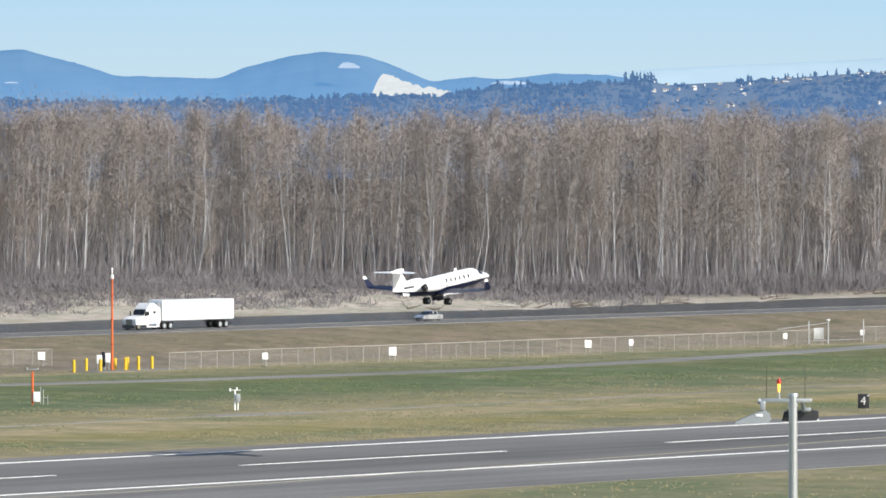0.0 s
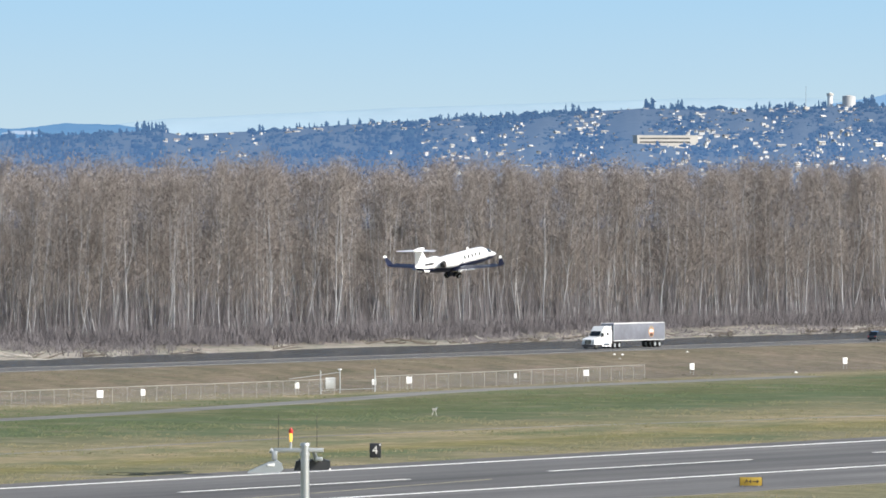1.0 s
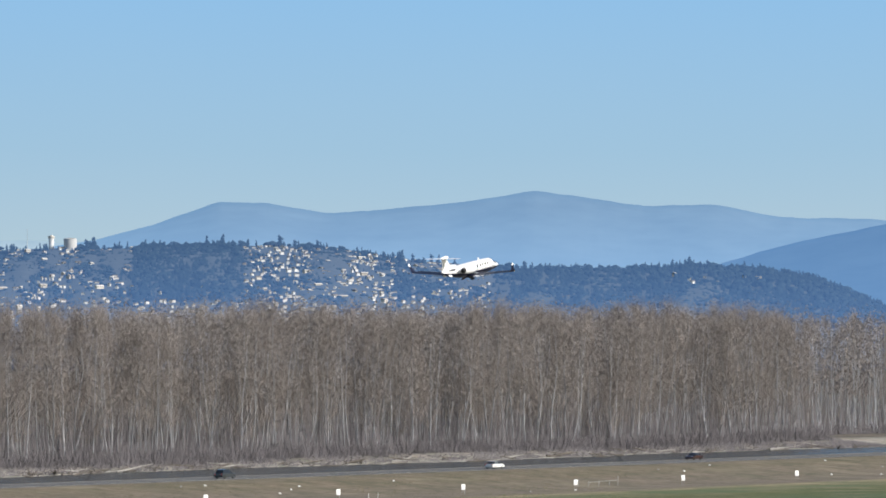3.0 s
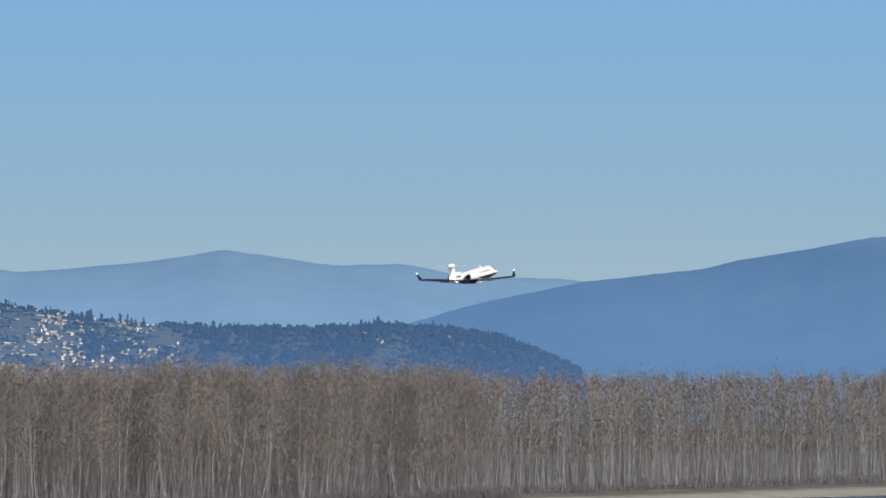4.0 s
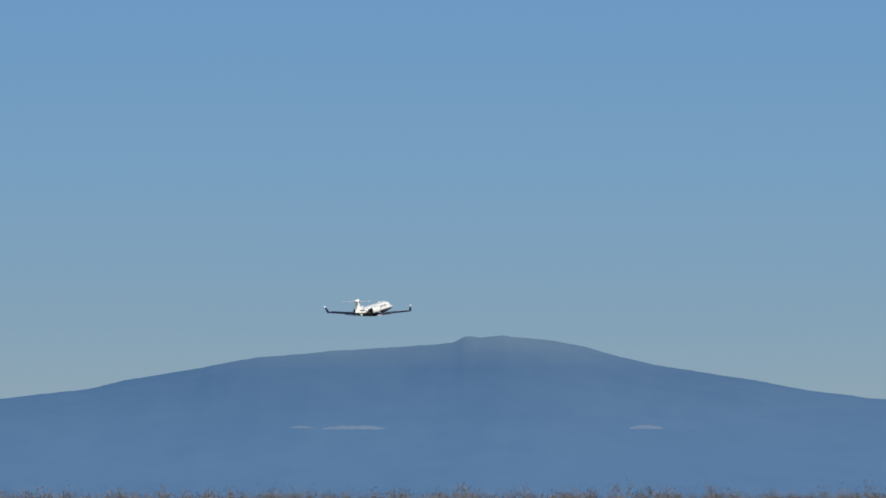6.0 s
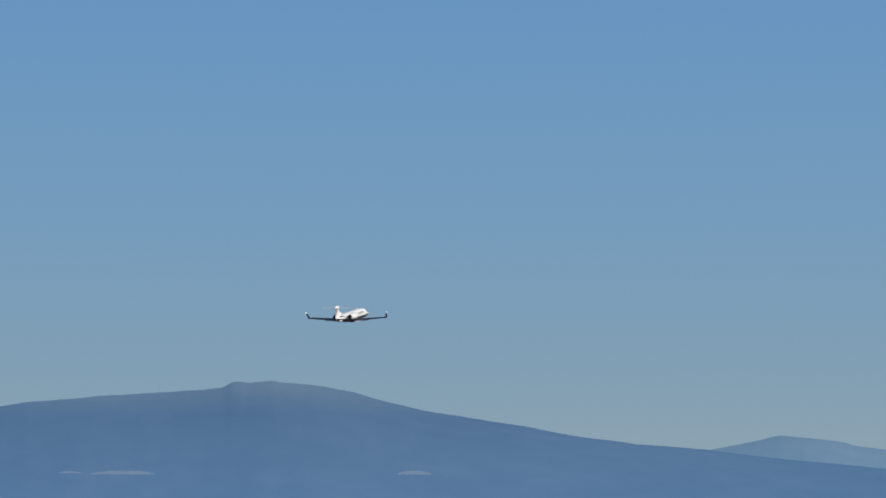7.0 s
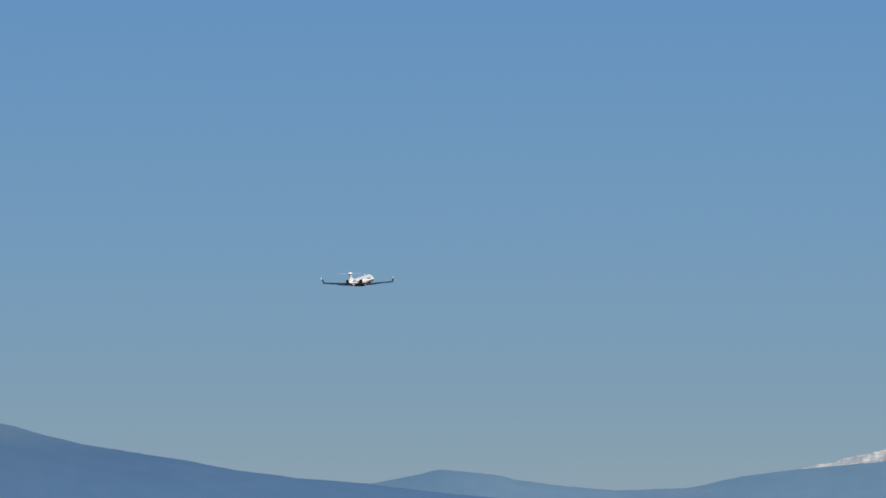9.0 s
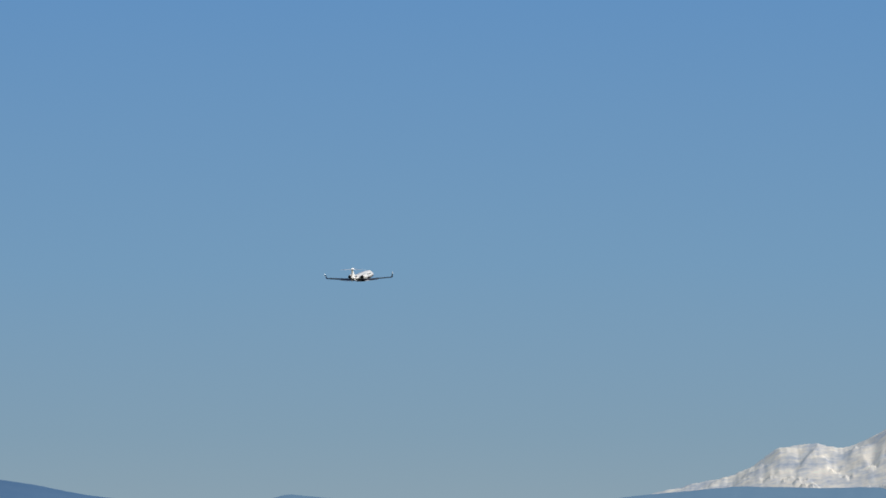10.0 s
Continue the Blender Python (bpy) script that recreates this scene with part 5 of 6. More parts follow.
def build_truck(label, mural):
    t = thing("semi_truck", label, "truck", "vehicles on the levee road")
    cab = [(-3.2, .95), (-3.2, 3.0), (-1.9, 3.75), (-1.2, 3.72), (-.45, 2.95), (.05, 2.05), (1.75, 1.72), (2.0, 1.5), (2.05, .75), (-.2, .7)]
    g = Geo().loft([[(x - (.12 if abs(y) > 1.1 else 0) * (x > 0), y * (1 - .05 * max(0, z - 2) * (abs(y) > .5)), z) for x, z in cab] for y in (-1.22, -1.12, -.5, 0, .5, 1.12, 1.22)])
    body = part("cab", g, "white", t, "white sleeper cab with roof fairing")
    part("windscreen", Geo().loft([[(-.33, y, 2.87), (.07, y, 2.10), (.11, y, 2.12), (-.29, y, 2.90)] for y in (-1.0, 0, 1.0)]), "glass", body, "dark windscreen")
    part("grille", Geo().box((2.03, 0, 1.15), (.1, 1.25, .75), .03), "dark", body, "dark grille")
    for k in range(5):
        part("grille_bar", Geo().box((2.09, 0, .88 + .14 * k), (.03, 1.15, .035)), "chrome", body)
    part("bumper", Geo().box((2.05, 0, .52), (.3, 2.4, .42), .08), "charcoal", body, "dark bumper")
    for sgn in (-1, 1):
        part("headlight", Geo().box((1.9, sgn * .95, 1.0), (.28, .35, .22), .05), "chrome", body, "headlight")
        part("side_window", Geo().box((-.55, sgn * 1.175, 2.3), (.75, .05, .62), .02), "glass", body, "dark side window")
        part("sleeper_window", Geo().box((-2.0, sgn * 1.18, 2.45), (.55, .05, .4), .02), "glass", body)
        part("mirror", Geo().box((.15, sgn * 1.45, 2.25), (.14, .2, .75), .04), "charcoal", body, "dark mirror")
        part("fuel_tank", Geo().tube((-2.4, sgn * .95, .72), (-.7, sgn * .95, .72), .33, .33, 16), "chrome", t, "polished fuel tank")
        part("fairing", Geo().box((-1.7, sgn * 1.18, .72), (2.6, .06, .75), .02), "white", t, "white side skirt")
        part("mud_guard", Geo().box((1.2, sgn * 1.1, 1.15), (1.3, .3, .18), .06), "white", body)
        wheel_part(1.2, sgn * 1.02, .52, .32, t, "chrome")
        for x in (-4.1, -5.4):
            wheel_part(x, sgn * .92, .52, .58, t)
        for x in (-15.9, -17.2):
            wheel_part(x, sgn * .92, .52, .58, t)
    part("chassis", Geo().box((-3.0, 0, .85), (6.6, .9, .28), .03), "dark", t, "dark tractor frame")
    part("exhaust_stack", Geo().tube((-3.35, .95, 1.0), (-3.35, .95, 3.7), .09, .09, 10), "chrome", t)
    m = "mural" if mural else "white"
    box = part("trailer", Geo().box((-11.05, 0, 2.68), (15.0, 2.58, 2.86), .05), m, t, "dark printed trailer box" if mural else "plain white trailer box")
    for z in (1.27, 4.09):
        for sgn in (-1, 1):
            part("rail", Geo().box((-11.05, sgn * 1.30, z), (15.0, .05, .12), .01), "car_white" if mural else "grey", box, "metal trailer rail")
    for sgn in (-1, 1):
        for x in (-3.58, -18.52):
            part("corner_post", Geo().box((x, sgn * 1.295, 2.68), (.14, .06, 2.8), .01), "grey" if mural else "white", box)
        for k in range(12):
            if not mural:
                part("panel_seam", Geo().box((-4.6 - 1.15 * k, sgn * 1.292, 2.68), (.04, .02, 2.7)), "white", box)
        if mural:
            for (x, z, rx, rz, mt) in ((-14.6, 2.62, .85, .95, "mural_tan"), (-14.6, 3.42, .30, .22, "line_yellow"), (-14.6, 2.75, .55, .28, "car_white"), (-14.6, 2.1, .45, .28, "mural_dark"), (-14.6, 2.45, .18, .14, "red")):
                k = sgn * (1.298 + .004 * (mt != "mural_tan") + .003 * (mt == "red"))
                gg = Geo().loft([[(x + rx * math.cos(q), kk, z + rz * math.sin(q)) for q in [6.283 * i / 18 for i in range(18)]] for kk in (k - sgn * .02, k)])
                part("print_patch", gg, mt, box, "blurred printed patch")
    part("reefer_unit", Geo().box((-3.35, 0, 3.0), (.5, 1.9, 1.5), .1), "grey" if not mural else "white", t)
    part("trailer_frame", Geo().box((-16.2, 0, 1.05), (3.6, 1.2, .35), .04), "dark", t, "dark bogie frame")
    part("landing_leg", Geo().box((-6.3, -.75, .75), (.14, .14, 1.0), .02).box((-6.3, .75, .75), (.14, .14, 1.0), .02), "dark", t)
    part("tail_bar", Geo().box((-18.45, 0, .65), (.12, 2.3, .12), .02), "dark", t)
    return t


# ---- airfield furniture ----
def build_light_pole(label, x, y, top):
    """A tall pole whose crossbar carries two floodlights, a beacon and two lightning rods."""
    p = thing("floodlight_pole", label, "light pole", "floodlight poles")
    part("pole", Geo().tube((0, 0, -top), (0, 0, .02), .16, .075, 18), "steel", p, "galvanised steel pole")
    part("cap", Geo().tube((0, 0, .02), (0, 0, .07), .095, .085, 18), "steel", p)
    part("collar", Geo().tube((0, 0, -.16), (0, 0, -.10), .09, .09, 18), "steel", p)
    bar = part("crossbar", Geo().box((-.11, .0, -.06), (.88, .10, .075), .012), "steel", p)
    bar.matrix_basis = pose(0, 0, 0, 0, 0, 0)
    for sx in (-.47, .21):
        part("lightning_rod", Geo().tube((sx, 0, -.06), (sx, 0, .58), .0065, .0045, 6), "dark", p, "thin dark lightning rod")
    bc = part("beacon_stem", Geo().tube((-.25, 0, -.05), (-.25, 0, .09), .022, .022, 8), "steel", p)
    lens = Geo().loft([[(-.25 + r * math.cos(a), r * math.sin(a), z) for a in [6.283 * i / 12 for i in range(12)]] for z, r in ((.08, .014), (.12, .022), (.22, .028), (.24, .028))])
    part("beacon_lens", lens, "amber", p, "lit amber beacon lens")
    part("beacon_top", Geo().tube((-.25, 0, .24), (-.25, 0, .31), .045, .04, 12).tube((-.25, 0, .31), (-.25, 0, .335), .028, .02, 10), "red", p, "red beacon cap")
    # a pale floodlight seen from the side, a dark one from behind
    a = Geo().loft([[(-1.02, yy, -.46), (-1.0, yy, -.43), (-.66, yy, -.28), (-.50, yy, -.235), (-.41, yy, -.30), (-.385, yy, -.40), (-.46, yy, -.455)] for yy in (-.20, -.16, .16, .20)])
    fa = part("floodlight", a, "grey", p, "pale grey floodlight housing tilted down")
    part("bracket", Geo().box((-.54, 0, -.15), (.10, .12, .16), .015).tube((-.62, 0, -.06), (-.52, 0, -.1), .05, .05, 10), "steel", fa)
    part("plate", Geo().box((-.60, -.205, -.315), (.13, .012, .05), .004), "white", fa)
    b = Geo().loft([[(-.20, yy, -.43), (-.16, yy, -.26), (.36, yy, -.24), (.45, yy, -.26), (.45, yy, -.375), (.41, yy, -.42)] for yy in (.16, .2, .5, .54)])
    fb = part("floodlight", b, "charcoal", p, "dark floodlight housing tilted down")
    part("bracket", Geo().tube((.16, .05, -.08), (.2, .2, -.26), .035, .045, 10).box((.25, .05, -.22), (.13, .14, .07), .02), "steel", fb)
    part("rim", Geo().box((.43, .35, -.41), (.06, .3, .03), .01), "white", fb)
    for k in range(5):
        part("cooling_fin", Geo().box((-.1 + .11 * k, .35, -.242), (.02, .34, .03)), "charcoal", fb)
    yaw = math.degrees(math.atan2(y, x)) - 90
    p.matrix_basis = Matrix.Translation((x, y, top)) @ pose(0, 0, 0, 0, 0, yaw)
    return p


def letters(body, size, mat, parent, m, name="lettering"):
    cu = bpy.data.curves.new(name, "FONT")
    cu.body, cu.size, cu.align_x, cu.align_y, cu.extrude = body, size, "CENTER", "CENTER", .01
    cu.materials.append(MAT[mat])
    tmp = new("letters_tmp", cu)
    dg = bpy.context.evaluated_depsgraph_get()
    me = bpy.data.meshes.new_from_object(tmp.evaluated_get(dg))
    bpy.data.objects.remove(tmp)
    o = new(name, me)
    o.parent = parent
    o.matrix_basis = m
    return o


def on_ray(bearing, y):
    return y / math.tan(radians(bearing))


def build_field():
    # chain-link fence
    posts = [(684.0 + 3.15 * k, 619.5 + .35 * math.sin(k * .3) - (2.5 * max(0, (k - 46) / 8) if k < 54 else 0)) for k in range(45)]
    right = [(836.0 + 3.3 * k, 622.5 + .22 * k) for k in range(24)]
    for pts, lab in ((posts, "long chain-link fence with steel posts beside the levee"), (right, "chain-link fence run ending in the open grass"), ([(660.0 - 3 * k + 24, 640 + .6 * k) for k in range(12)], "old wire fence below the levee road")):
        fc = thing("chain_link_fence", lab, "fence")
        me = None
        for x, y in pts:
            if me is None:
                me = Geo().tube((0, 0, -.2), (0, 0, 2.25), .042, .04, 6).mesh("post", "fence_steel")
            o = new("post", me)
            o.parent = fc
            o.location = (x, y, float(land_z(np.float64(x), np.float64(y))))
        g, w = Geo(), Geo()
        for (xa, ya), (xb, yb) in zip(pts[:-1], pts[1:]):
            za, zb = (float(land_z(np.float64(q), np.float64(s))) for q, s in ((xa, ya), (xb, yb)))
            g.tube((xa, ya, za + 2.2), (xb, yb, zb + 2.2), .045, .045, 5)
            w.add([(xa, ya, za + .05), (xb, yb, zb + .05), (xb, yb, zb + 2.18), (xa, ya, za + 2.18)], [(0, 1, 2, 3)])
        part("top_rail", g, "fence_steel", fc, "weathered steel top rail")
        part("wire_mesh", w, "wire", fc, "grey wire mesh", smooth=False)
    # gate with tall posts and a grey panel
    gt = thing("gate", "tall chain-link gate with a grey panel", "gate")
    for x in (823.0, 827.6, 836.0):
        part("gate_post", Geo().tube((x, 622.5, -.2), (x, 622.5, 3.3), .09, .09, 8), "steel", gt)
    part("panel", Geo().box((825.2, 622.4, 1.5), (2.3, .08, 1.6), .02), "steel", gt, "grey metal panel")
    part("rail", Geo().tube((815.6, 622.5, 2.3), (827.6, 622.5, 3.0), .05, .05, 6).tube((823, 622.5, .5), (836, 622.5, .5), .04, .04, 6), "steel", gt)
    part("lamp_head", Geo().box((827.4, 622.4, 3.4), (.5, .4, .2), .05), "white", gt)
    # white boards
    spots = [(43.18, 640, .95, 1.0), (41.41, 619, .75, .85), (40.40, 619.2, 1.05, 1.1), (38.85, 619.4, .95, 1.0), (38.51, 619.4, .65, .85), (37.29, 622, .65, .85), (36.68, 624, .65, .8), (36.40, 625.4, .95, 1.0), (35.56, 626, .5, .7), (35.0, 626.5, .9, .9),
             (34.16, 634, .8, 1.0), (32.95, 634, .8, 1.0), (31.85, 634, .8, 1.0), (30.80, 634, .8, 1.0), (29.81, 634, .8, 1.0), (28.92, 634, .8, 1.0), (28.07, 634, .75, 1.0), (27.17, 634, .8, 1.0), (26.3, 634, .8, 1.0)]
    for b, y, w, h in spots:
        x = on_ray(b, y)
        s = thing("board", "blank white board on short posts in the grass", "sign board", "white boards along the levee foot")
        part("panel", Geo().box((0, 0, 1.35), (w, .05, h), .015), "white", s, "white panel")
        for dx in (-w * .3, w * .3):
            part("post", Geo().tube((dx, .05, -.3), (dx, .05, 1.4), .022, .022, 6), "steel", s)
        s.matrix_basis = Matrix.Translation((x, y, float(land_z(np.float64(x), np.float64(y))))) @ pose(0, 0, 0, 0, 0, -32)
    # orange mast with bollards
    b0 = 42.62
    mx, my = on_ray(b0, 623.0), 623.0
    ms = thing("orange_mast", "tall slim orange mast with a white lamp on top", "mast")
    part("pole", Geo().tube((0, 0, 0), (0, 0, 11.6), .17, .12, 14), "orange", ms, "orange painted pole")
    part("lamp", Geo().tube((0, 0, 11.6), (0, 0, 12.1), .22, .22, 12).tube((0, 0, 12.1), (0, 0, 12.8), .07, .07, 8).tube((0, 0, 12.75), (0, 0, 13.0), .16, .12, 10), "white", ms, "white lamp head")
    for z in (3.2, 6.4, 9.4):
        part("band", Geo().tube((0, 0, z), (0, 0, z + .12), .21, .21, 14), "red", ms)
    ms.matrix_basis = Matrix.Translation((mx, my, 0.1))
    for k, (px, hh) in enumerate(((131, 1.4), (153, 1.45), (178, 1.4), (204, 1.4), (222, 1.45), (226, 1.45), (245, 1.6), (269, 1.45))):
        b = 40 + (784 - px) / 223.4
        y = 623.0 + (1.0 if k % 2 else -0.6)
        o = thing("bollard", "yellow painted steel bollard round the mast", "bollard", "bollards round the mast")
        part("tube", Geo().tube((0, 0, -.2), (0, 0, hh), .20, .20, 12), "yellow", o, "yellow tube")
        part("dome", Geo().tube((0, 0, hh), (0, 0, hh + .1), .20, .08, 12), "yellow", o)
        o.matrix_basis = Matrix.Translation((on_ray(b, y), y, .1))
    for px, w, h, mt, z in ((176, .7, 1.1, "white", 1.0), (190, .8, 1.2, "white", 1.1), (183, .5, 1.9, "charcoal", .6)):
        b = 40 + (784 - px) / 223.4
        o = thing("equipment_box", "small electrical cabinet beside the orange mast", "cabinet", "cabinets by the mast")
        part("case", Geo().box((0, 0, z + h / 2 - .2), (w, .5, h), .04), mt, o)
        part("leg", Geo().box((-w * .3, 0, .4), (.08, .08, 1.0)), "steel", o)
        part("leg", Geo().box((w * .3, 0, .4), (.08, .08, 1.0)), "steel", o)
        o.matrix_basis = Matrix.Translation((on_ray(b, 624.5), 624.5, .1)) @ pose(0, 0, 0, 0, 0, b - 90)
    # weather instruments
    b = 43.25
    o = thing("weather_post", "red and white instrument post with a white box", "weather station")
    part("post", Geo().tube((0, 0, 0), (0, 0, 3.7), .13, .13, 10), "orange", o, "red post")
    part("head", Geo().box((0, 0, 3.95), (1.3, .12, .1), .02).tube((-.6, 0, 3.9), (-.6, 0, 4.2), .08, .08, 8).tube((.6, 0, 3.9), (.6, 0, 4.15), .08, .08, 8), "steel", o)
    part("box", Geo().box((.45, -.1, .9), (.75, .5, 1.1), .05), "white", o, "white instrument box")
    part("frame", Geo().tube((1.2, 0, 0), (1.2, 0, 1.7), .05, .05, 6).tube((1.7, 0, 0), (1.7, 0, 1.1), .04, .04, 6).tube((1.2, 0, .8), (1.7, 0, .8), .04, .04, 6).tube((.9, 0, 2.0), (.9, 0, .1), .04, .04, 6), "steel", o)
    d = 808.0
    o.matrix_basis = Matrix.Translation((d * math.cos(radians(b)), d * math.sin(radians(b)), 0)) @ pose(0, 0, 0, 0, 0, b - 90)
    b = 41.64
    o = thing("instrument_station", "grey weather instrument on twin posts", "weather station")
    part("post", Geo().tube((-.12, 0, 0), (-.12, 0, 2.2), .09, .09, 8), "white", o)
    part("post", Geo().tube((.2, 0, 0), (.2, 0, 1.4), .09, .09, 8), "white", o)
    part("box", Geo().box((.2, -.1, 1.35), (.55, .4, .85), .05), "grey", o, "grey instrument box")
    part("arm", Geo().box((-.1, 0, 2.2), (1.2, .08, .08), .02).tube((-.65, 0, 2.05), (-.65, 0, 2.4), .1, .1, 8).tube((.1, 0, 2.2), (.1, 0, 2.5), .09, .07, 8), "white", o)
    d = 789.0
    o.matrix_basis = Matrix.Translation((d * math.cos(radians(b)), d * math.sin(radians(b)), 0.1)) @ pose(0, 0, 0, 0, 0, b - 90)
    b, d = 36.13 + (784 - 768) / 223.4, 938.0
    o = thing("ground_marker", "small pale instrument stand in the grass", "weather station")
    part("stand", Geo().tube((-.4, 0, 0), (-.1, 0, .9), .07, .06, 6).tube((.4, 0, 0), (.1, 0, .9), .07, .06, 6).box((0, 0, 1.0), (.7, .3, .35), .05), "concrete", o)
    part("lamp", Geo().tube((.35, 0, 1.1), (.35, 0, 1.4), .1, .1, 8), "grey", o)
    o.matrix_basis = Matrix.Translation((d * math.cos(radians(b)), d * math.sin(radians(b)), 0)) @ pose(0, 0, 0, 0, 0, b - 90) @ Matrix.Diagonal((.8, .8, .8, 1))
    # distance sign and taxiway sign
    b, d = 40 + (784 - 1528) / 223.4, 793.0
    o = thing("distance_sign", "black runway distance sign with a white figure", "sign")
    part("case", Geo().box((0, 0, .98), (1.25, .5, 1.6), .04), "sign_black", o, "black sign case")
    part("leg", Geo().box((-.4, 0, .1), (.1, .3, .3)).box((.4, 0, .1), (.1, .3, .3)), "steel", o)
    part("hood", Geo().box((.5, -.2, 1.6), (.18, .2, .16), .03), "white", o)
    letters("4", 1.25, "line_white", o, pose(-.03, -.262, .98, 90, 0, 0))
    o.matrix_basis = Matrix.Translation((d * math.cos(radians(b)), d * math.sin(radians(b)), 0)) @ pose(0, 0, 0, 0, 0, b - 92)
    b, d = 36.13 + (784 - 1328) / 223.4, 722.0
    o = thing("taxiway_sign", "yellow taxiway sign with black lettering", "sign")
    part("case", Geo().box((0, 0, .58), (2.2, .35, .85), .04), "sign_yellow", o, "yellow sign case")
    part("frame", Geo().box((1.12, .05, .58), (.14, .4, .9), .03).box((-1.12, .05, .58), (.06, .4, .9), .02), "charcoal", o)
    part("leg", Geo().box((-.8, 0, .05), (.1, .2, .3)).box((.8, 0, .05), (.1, .2, .3)), "steel", o)
    letters("A4", .62, "sign_black", o, pose(-.28, -.182, .58, 90, 0, 0))
    ar = Geo().box((.42, -.185, .58), (.4, .02, .09)).add([(.6, -.195, .74), (.85, -.195, .58), (.6, -.195, .42), (.6, -.175, .74), (.85, -.175, .58), (.6, -.175, .42)], [(0, 1, 2), (3, 5, 4), (0, 3, 4, 1), (1, 4, 5, 2), (2, 5, 3, 0)])
    part("arrow", ar, "sign_black", o, smooth=False)
    o.matrix_basis = Matrix.Translation((d * math.cos(radians(b)), d * math.sin(radians(b)), 0)) @ pose(0, 0, 0, 0, 0, b - 90)
    # near floodlight poles
    for b, e, dist, lab in ((37.33 - .103, -2.139, 128.0, "galvanised floodlight pole with two floodlights and amber beacon"), (29.88 - .1, -1.68, 161.0, "second galvanised floodlight pole with amber beacon")):
        x, y = dist * math.cos(radians(b)), dist * math.sin(radians(b))
        build_light_pole(lab, x, y, EYE[2] + dist * math.tan(radians(e)))
    # gulls and pale stones on the slope
    rng = random.Random(4)
    for k in range(26):
        x, y = rng.uniform(930, 1380), rng.uniform(628, 668)
        o = part("pale_stone", Geo().loft([[(r * 1.6 * math.cos(a) * rng.uniform(.8, 1.2), r * math.sin(a), z) for a in [6.283 * i / 7 for i in range(7)]] for z, r in ((0, .16), (.1, .2), (.22, .12), (.27, .03))]), "line_white" if k % 3 else "drift")
        tagged(o, "pale stone lying in the slope grass", "stone", "stones on the levee slope")
        o.location = (x, y, float(land_z(np.float64(x), np.float64(y))) - .02)
    # a broken post-and-rail fence low on the slope
    fc = thing("rail_fence", "old grey post-and-rail fence in the slope grass", "fence")
    z = float(land_z(np.float64(1170), np.float64(641.5)))
    for x, h in ((1162.2, 1.5), (1166.0, .9), (1170.0, 1.1), (1174.0, .8), (1177.3, 1.7)):
        part("post", Geo().tube((x, 641.5, z - .3), (x, 641.5, z + h), .09, .08, 7), "drift", fc)
    part("rail", Geo().tube((1166, 641.5, z + .75), (1177.3, 641.5, z + .95), .05, .05, 6), "drift", fc)
    # small posts at the slope foot further on
    for px in (944, 961):
        b = 31.277 + (784 - px) / 223.4
        o = thing("marker_post", "thin pale marker post in the grass", "post", "marker posts")
        part("rod", Geo().tube((0, 0, -.2), (0, 0, 1.6), .06, .05, 6), "line_white", o)
        part("cap", Geo().tube((0, 0, 1.6), (0, 0, 1.68), .06, .02, 6), "line_white", o)
        o.matrix_basis = Matrix.Translation((on_ray(b, 618), 618, 0))


build_ground()
build_grass()
build_tarmac()
build_distance()
build_hill_town()
build_woods()
build_field()
JET, LEGS, DOORS = build_jet()
TRUCK_A = build_truck("white tractor unit pulling a plain white trailer on the levee road", False)
TRUCK_B = build_truck("white tractor unit pulling a dark printed trailer", True)
CARS = [(build_car("silver sedan driving on the levee road", "silver"), 814.2, -19.0, 686.0),
        (build_car("dark grey hatchback driving on the levee road", "car_dark", True), 1038.5, 20.6, 679.5),
        (build_car("white sedan driving on the levee road", "car_white"), 1132.0, 22.0, 679.5),
        (build_car("dark red car driving on the levee road", "car_red"), 1342.0, -17.0, 686.0),
        (build_car("white hatchback driving on the levee road", "car_white", True), 1506.0, -20.0, 686.0),
        (build_car("black sedan driving on the levee road", "car_dark"), 1396.0, 20.0, 679.5)]

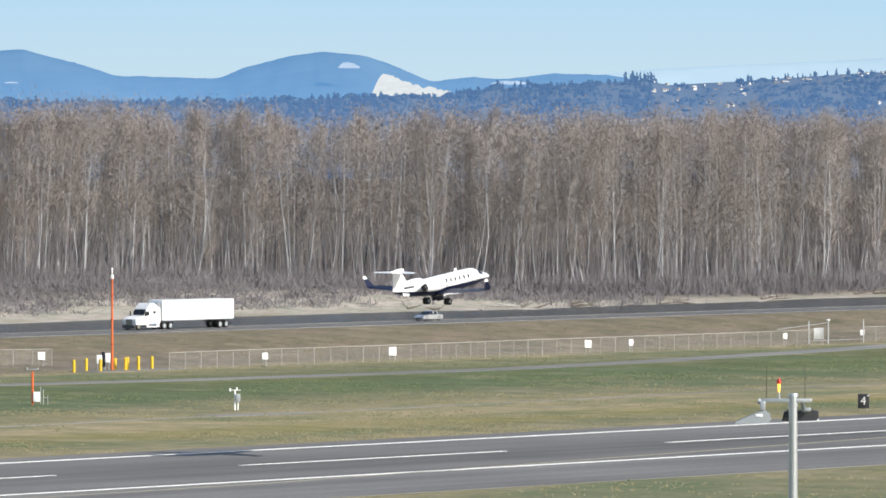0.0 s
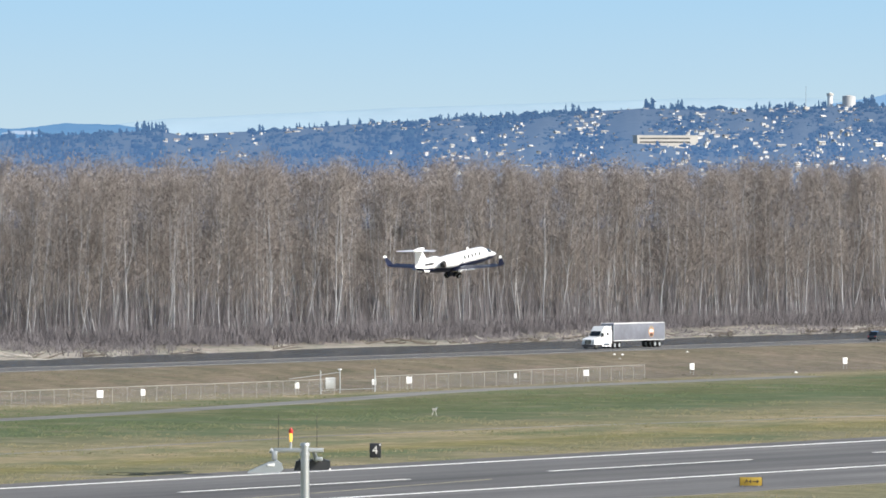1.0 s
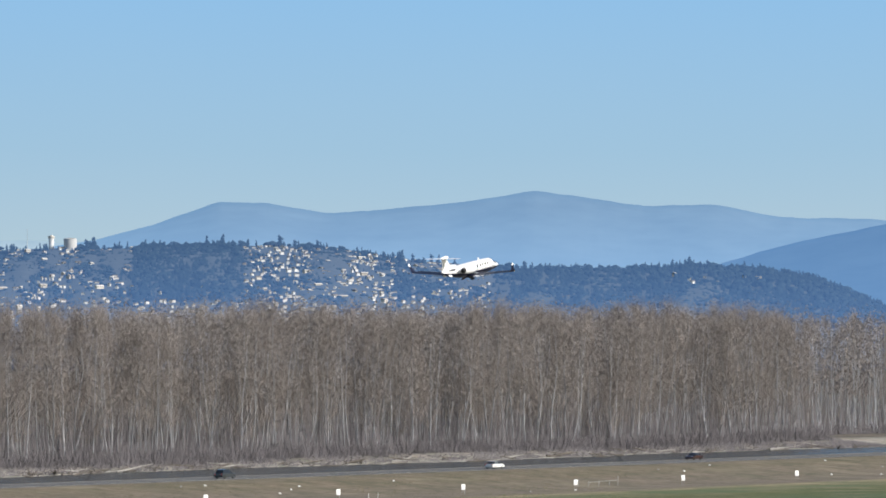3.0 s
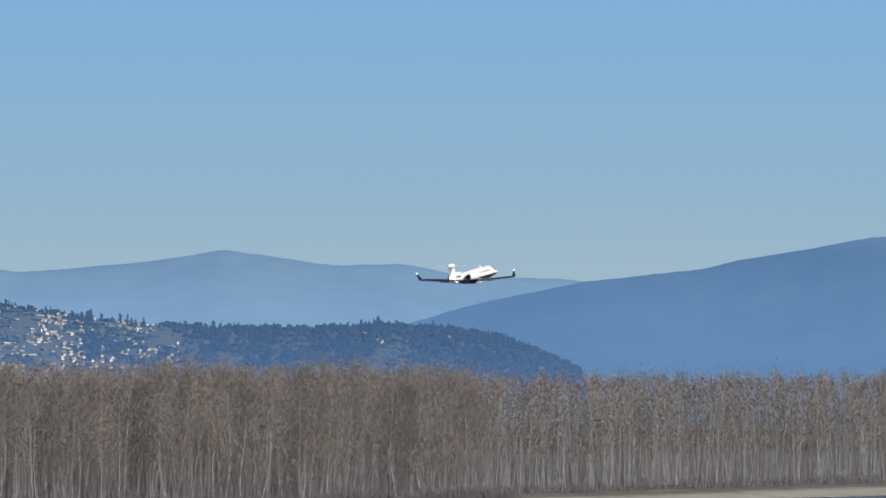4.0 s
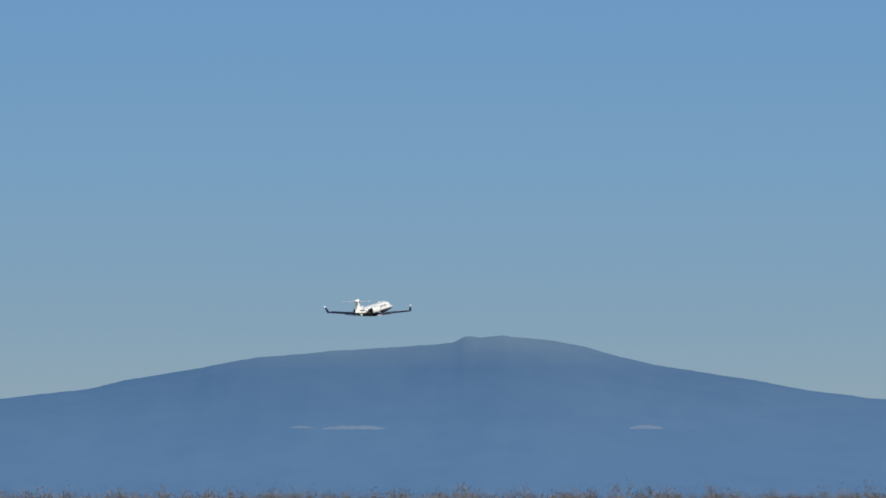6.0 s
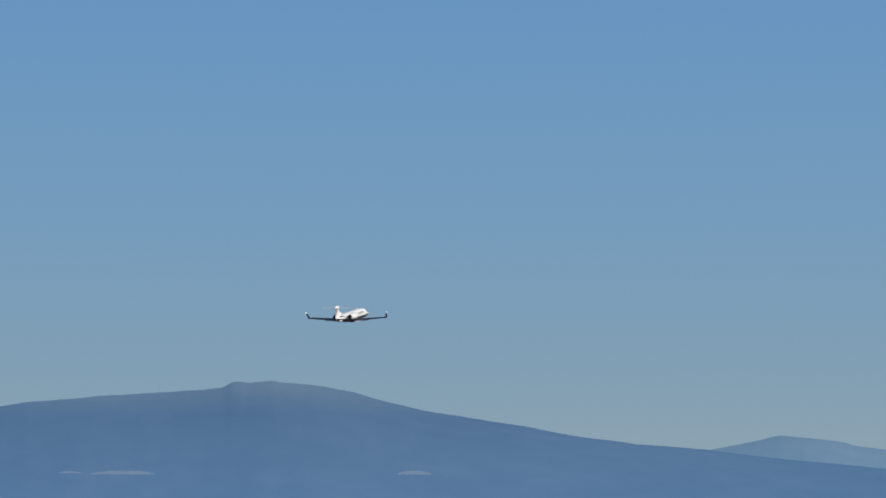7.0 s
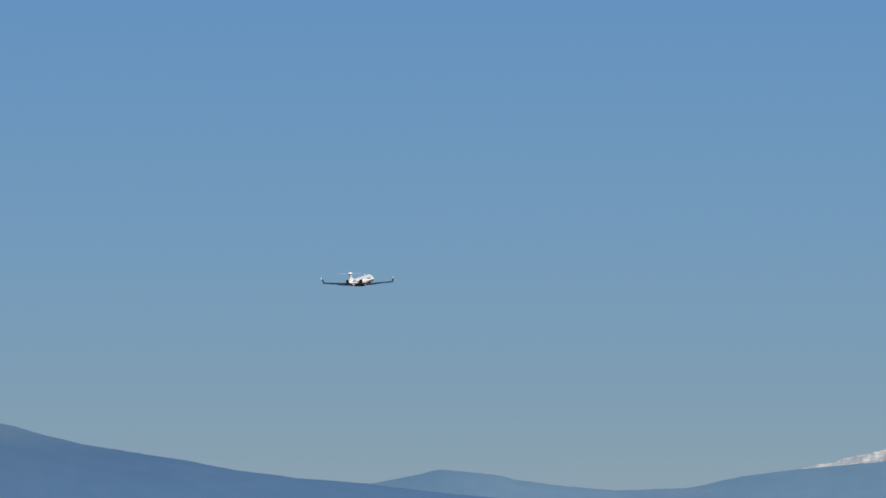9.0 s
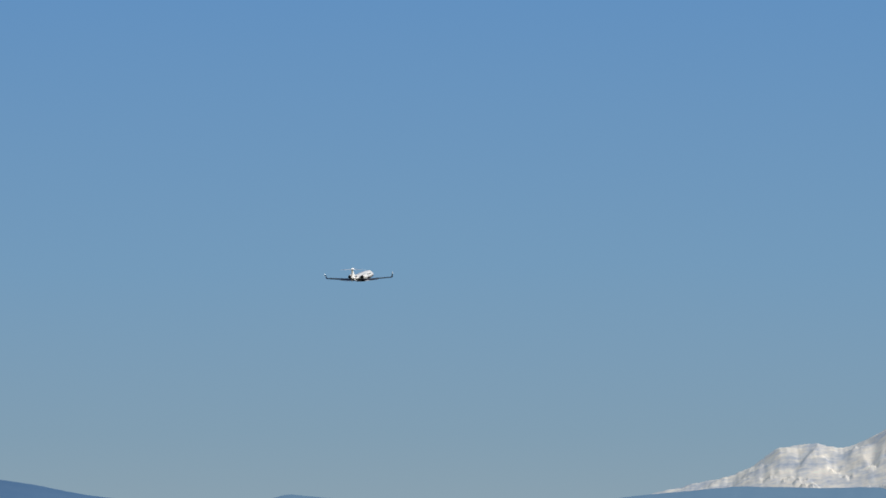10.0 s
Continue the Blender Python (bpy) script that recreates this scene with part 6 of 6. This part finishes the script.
JET_WAY = [  # seconds, place, heading, nose-up, bank
    (0.0, 514.8, 432.04, 15.97, 1.80, 9.18, 0.23),
    (0.5, 556.3, 433.62, 18.75, 1.71, 9.64, 0.01),
    (1.0, 598.4, 435.13, 21.91, 1.27, 9.63, -0.41),
    (1.5, 640.9, 436.53, 25.60, 1.12, 9.22, -1.49),
    (2.0, 683.5, 437.89, 29.28, 1.15, 9.02, -0.70),
    (2.5, 726.2, 438.80, 32.92, 1.40, 8.84, -0.06),
    (4.0, 854.1, 440.11, 44.16, 1.13, 9.18, -1.57),
    (4.5, 897.4, 440.48, 47.78, 0.91, 9.05, -1.19),
    (5.0, 941.3, 440.81, 51.57, 0.86, 9.16, -0.32),
    (5.5, 985.7, 441.06, 55.60, 0.58, 9.48, -0.21),
    (7.0, 1119.6, 441.79, 68.32, -0.63, 9.66, 0.06),
    (7.5, 1164.8, 441.79, 72.86, -0.18, 9.65, -0.25),
    (8.5, 1256.0, 442.58, 82.08, -0.25, 9.57, -0.45),
    (10.0, 1395.4, 441.84, 96.34, 0.14, 9.59, -0.51)]


def motions():
    walk(JET, [(t, pose(x, y, z + 0.33, bank, 1.6 - up, head)) for t, x, y, z, head, up, bank in JET_WAY])
    for leg, sgn in LEGS:
        swing = [(0.0, 0), (0.3, 4), (0.6, 18), (1.0, 38), (1.5, 58), (2.0, 78), (2.4, 92), (10.0, 92)]
        walk(leg, [(t, pose(-.95, sgn * 1.25, -.36 + .1 * a / 92, -sgn * a)) for t, a in swing])
    for door, sgn in DOORS:
        walk(door, [(t, pose(-.85, sgn * .28, -.68, sgn * a)) for t, a in ((0.0, 0), (2.5, 4), (2.7, 15), (3.1, 60), (3.5, 92), (10.0, 92))])
    walk(TRUCK_A, [(t, pose(751.0 - 21.0 * t, 686, 2.48, 0, 0, 180)) for t in (0.0, 10.0)])
    walk(TRUCK_B, [(t, pose(1003.0 - 20.7 * t, 686, 2.48, 0, 0, 180)) for t in (0.0, 10.0)])
    for car, x0, v, y in CARS:
        walk(car, [(t, pose(x0 + v * t, y, 2.48, 0, 0, 0 if v > 0 else 180)) for t in (0.0, 10.0)])


motions()
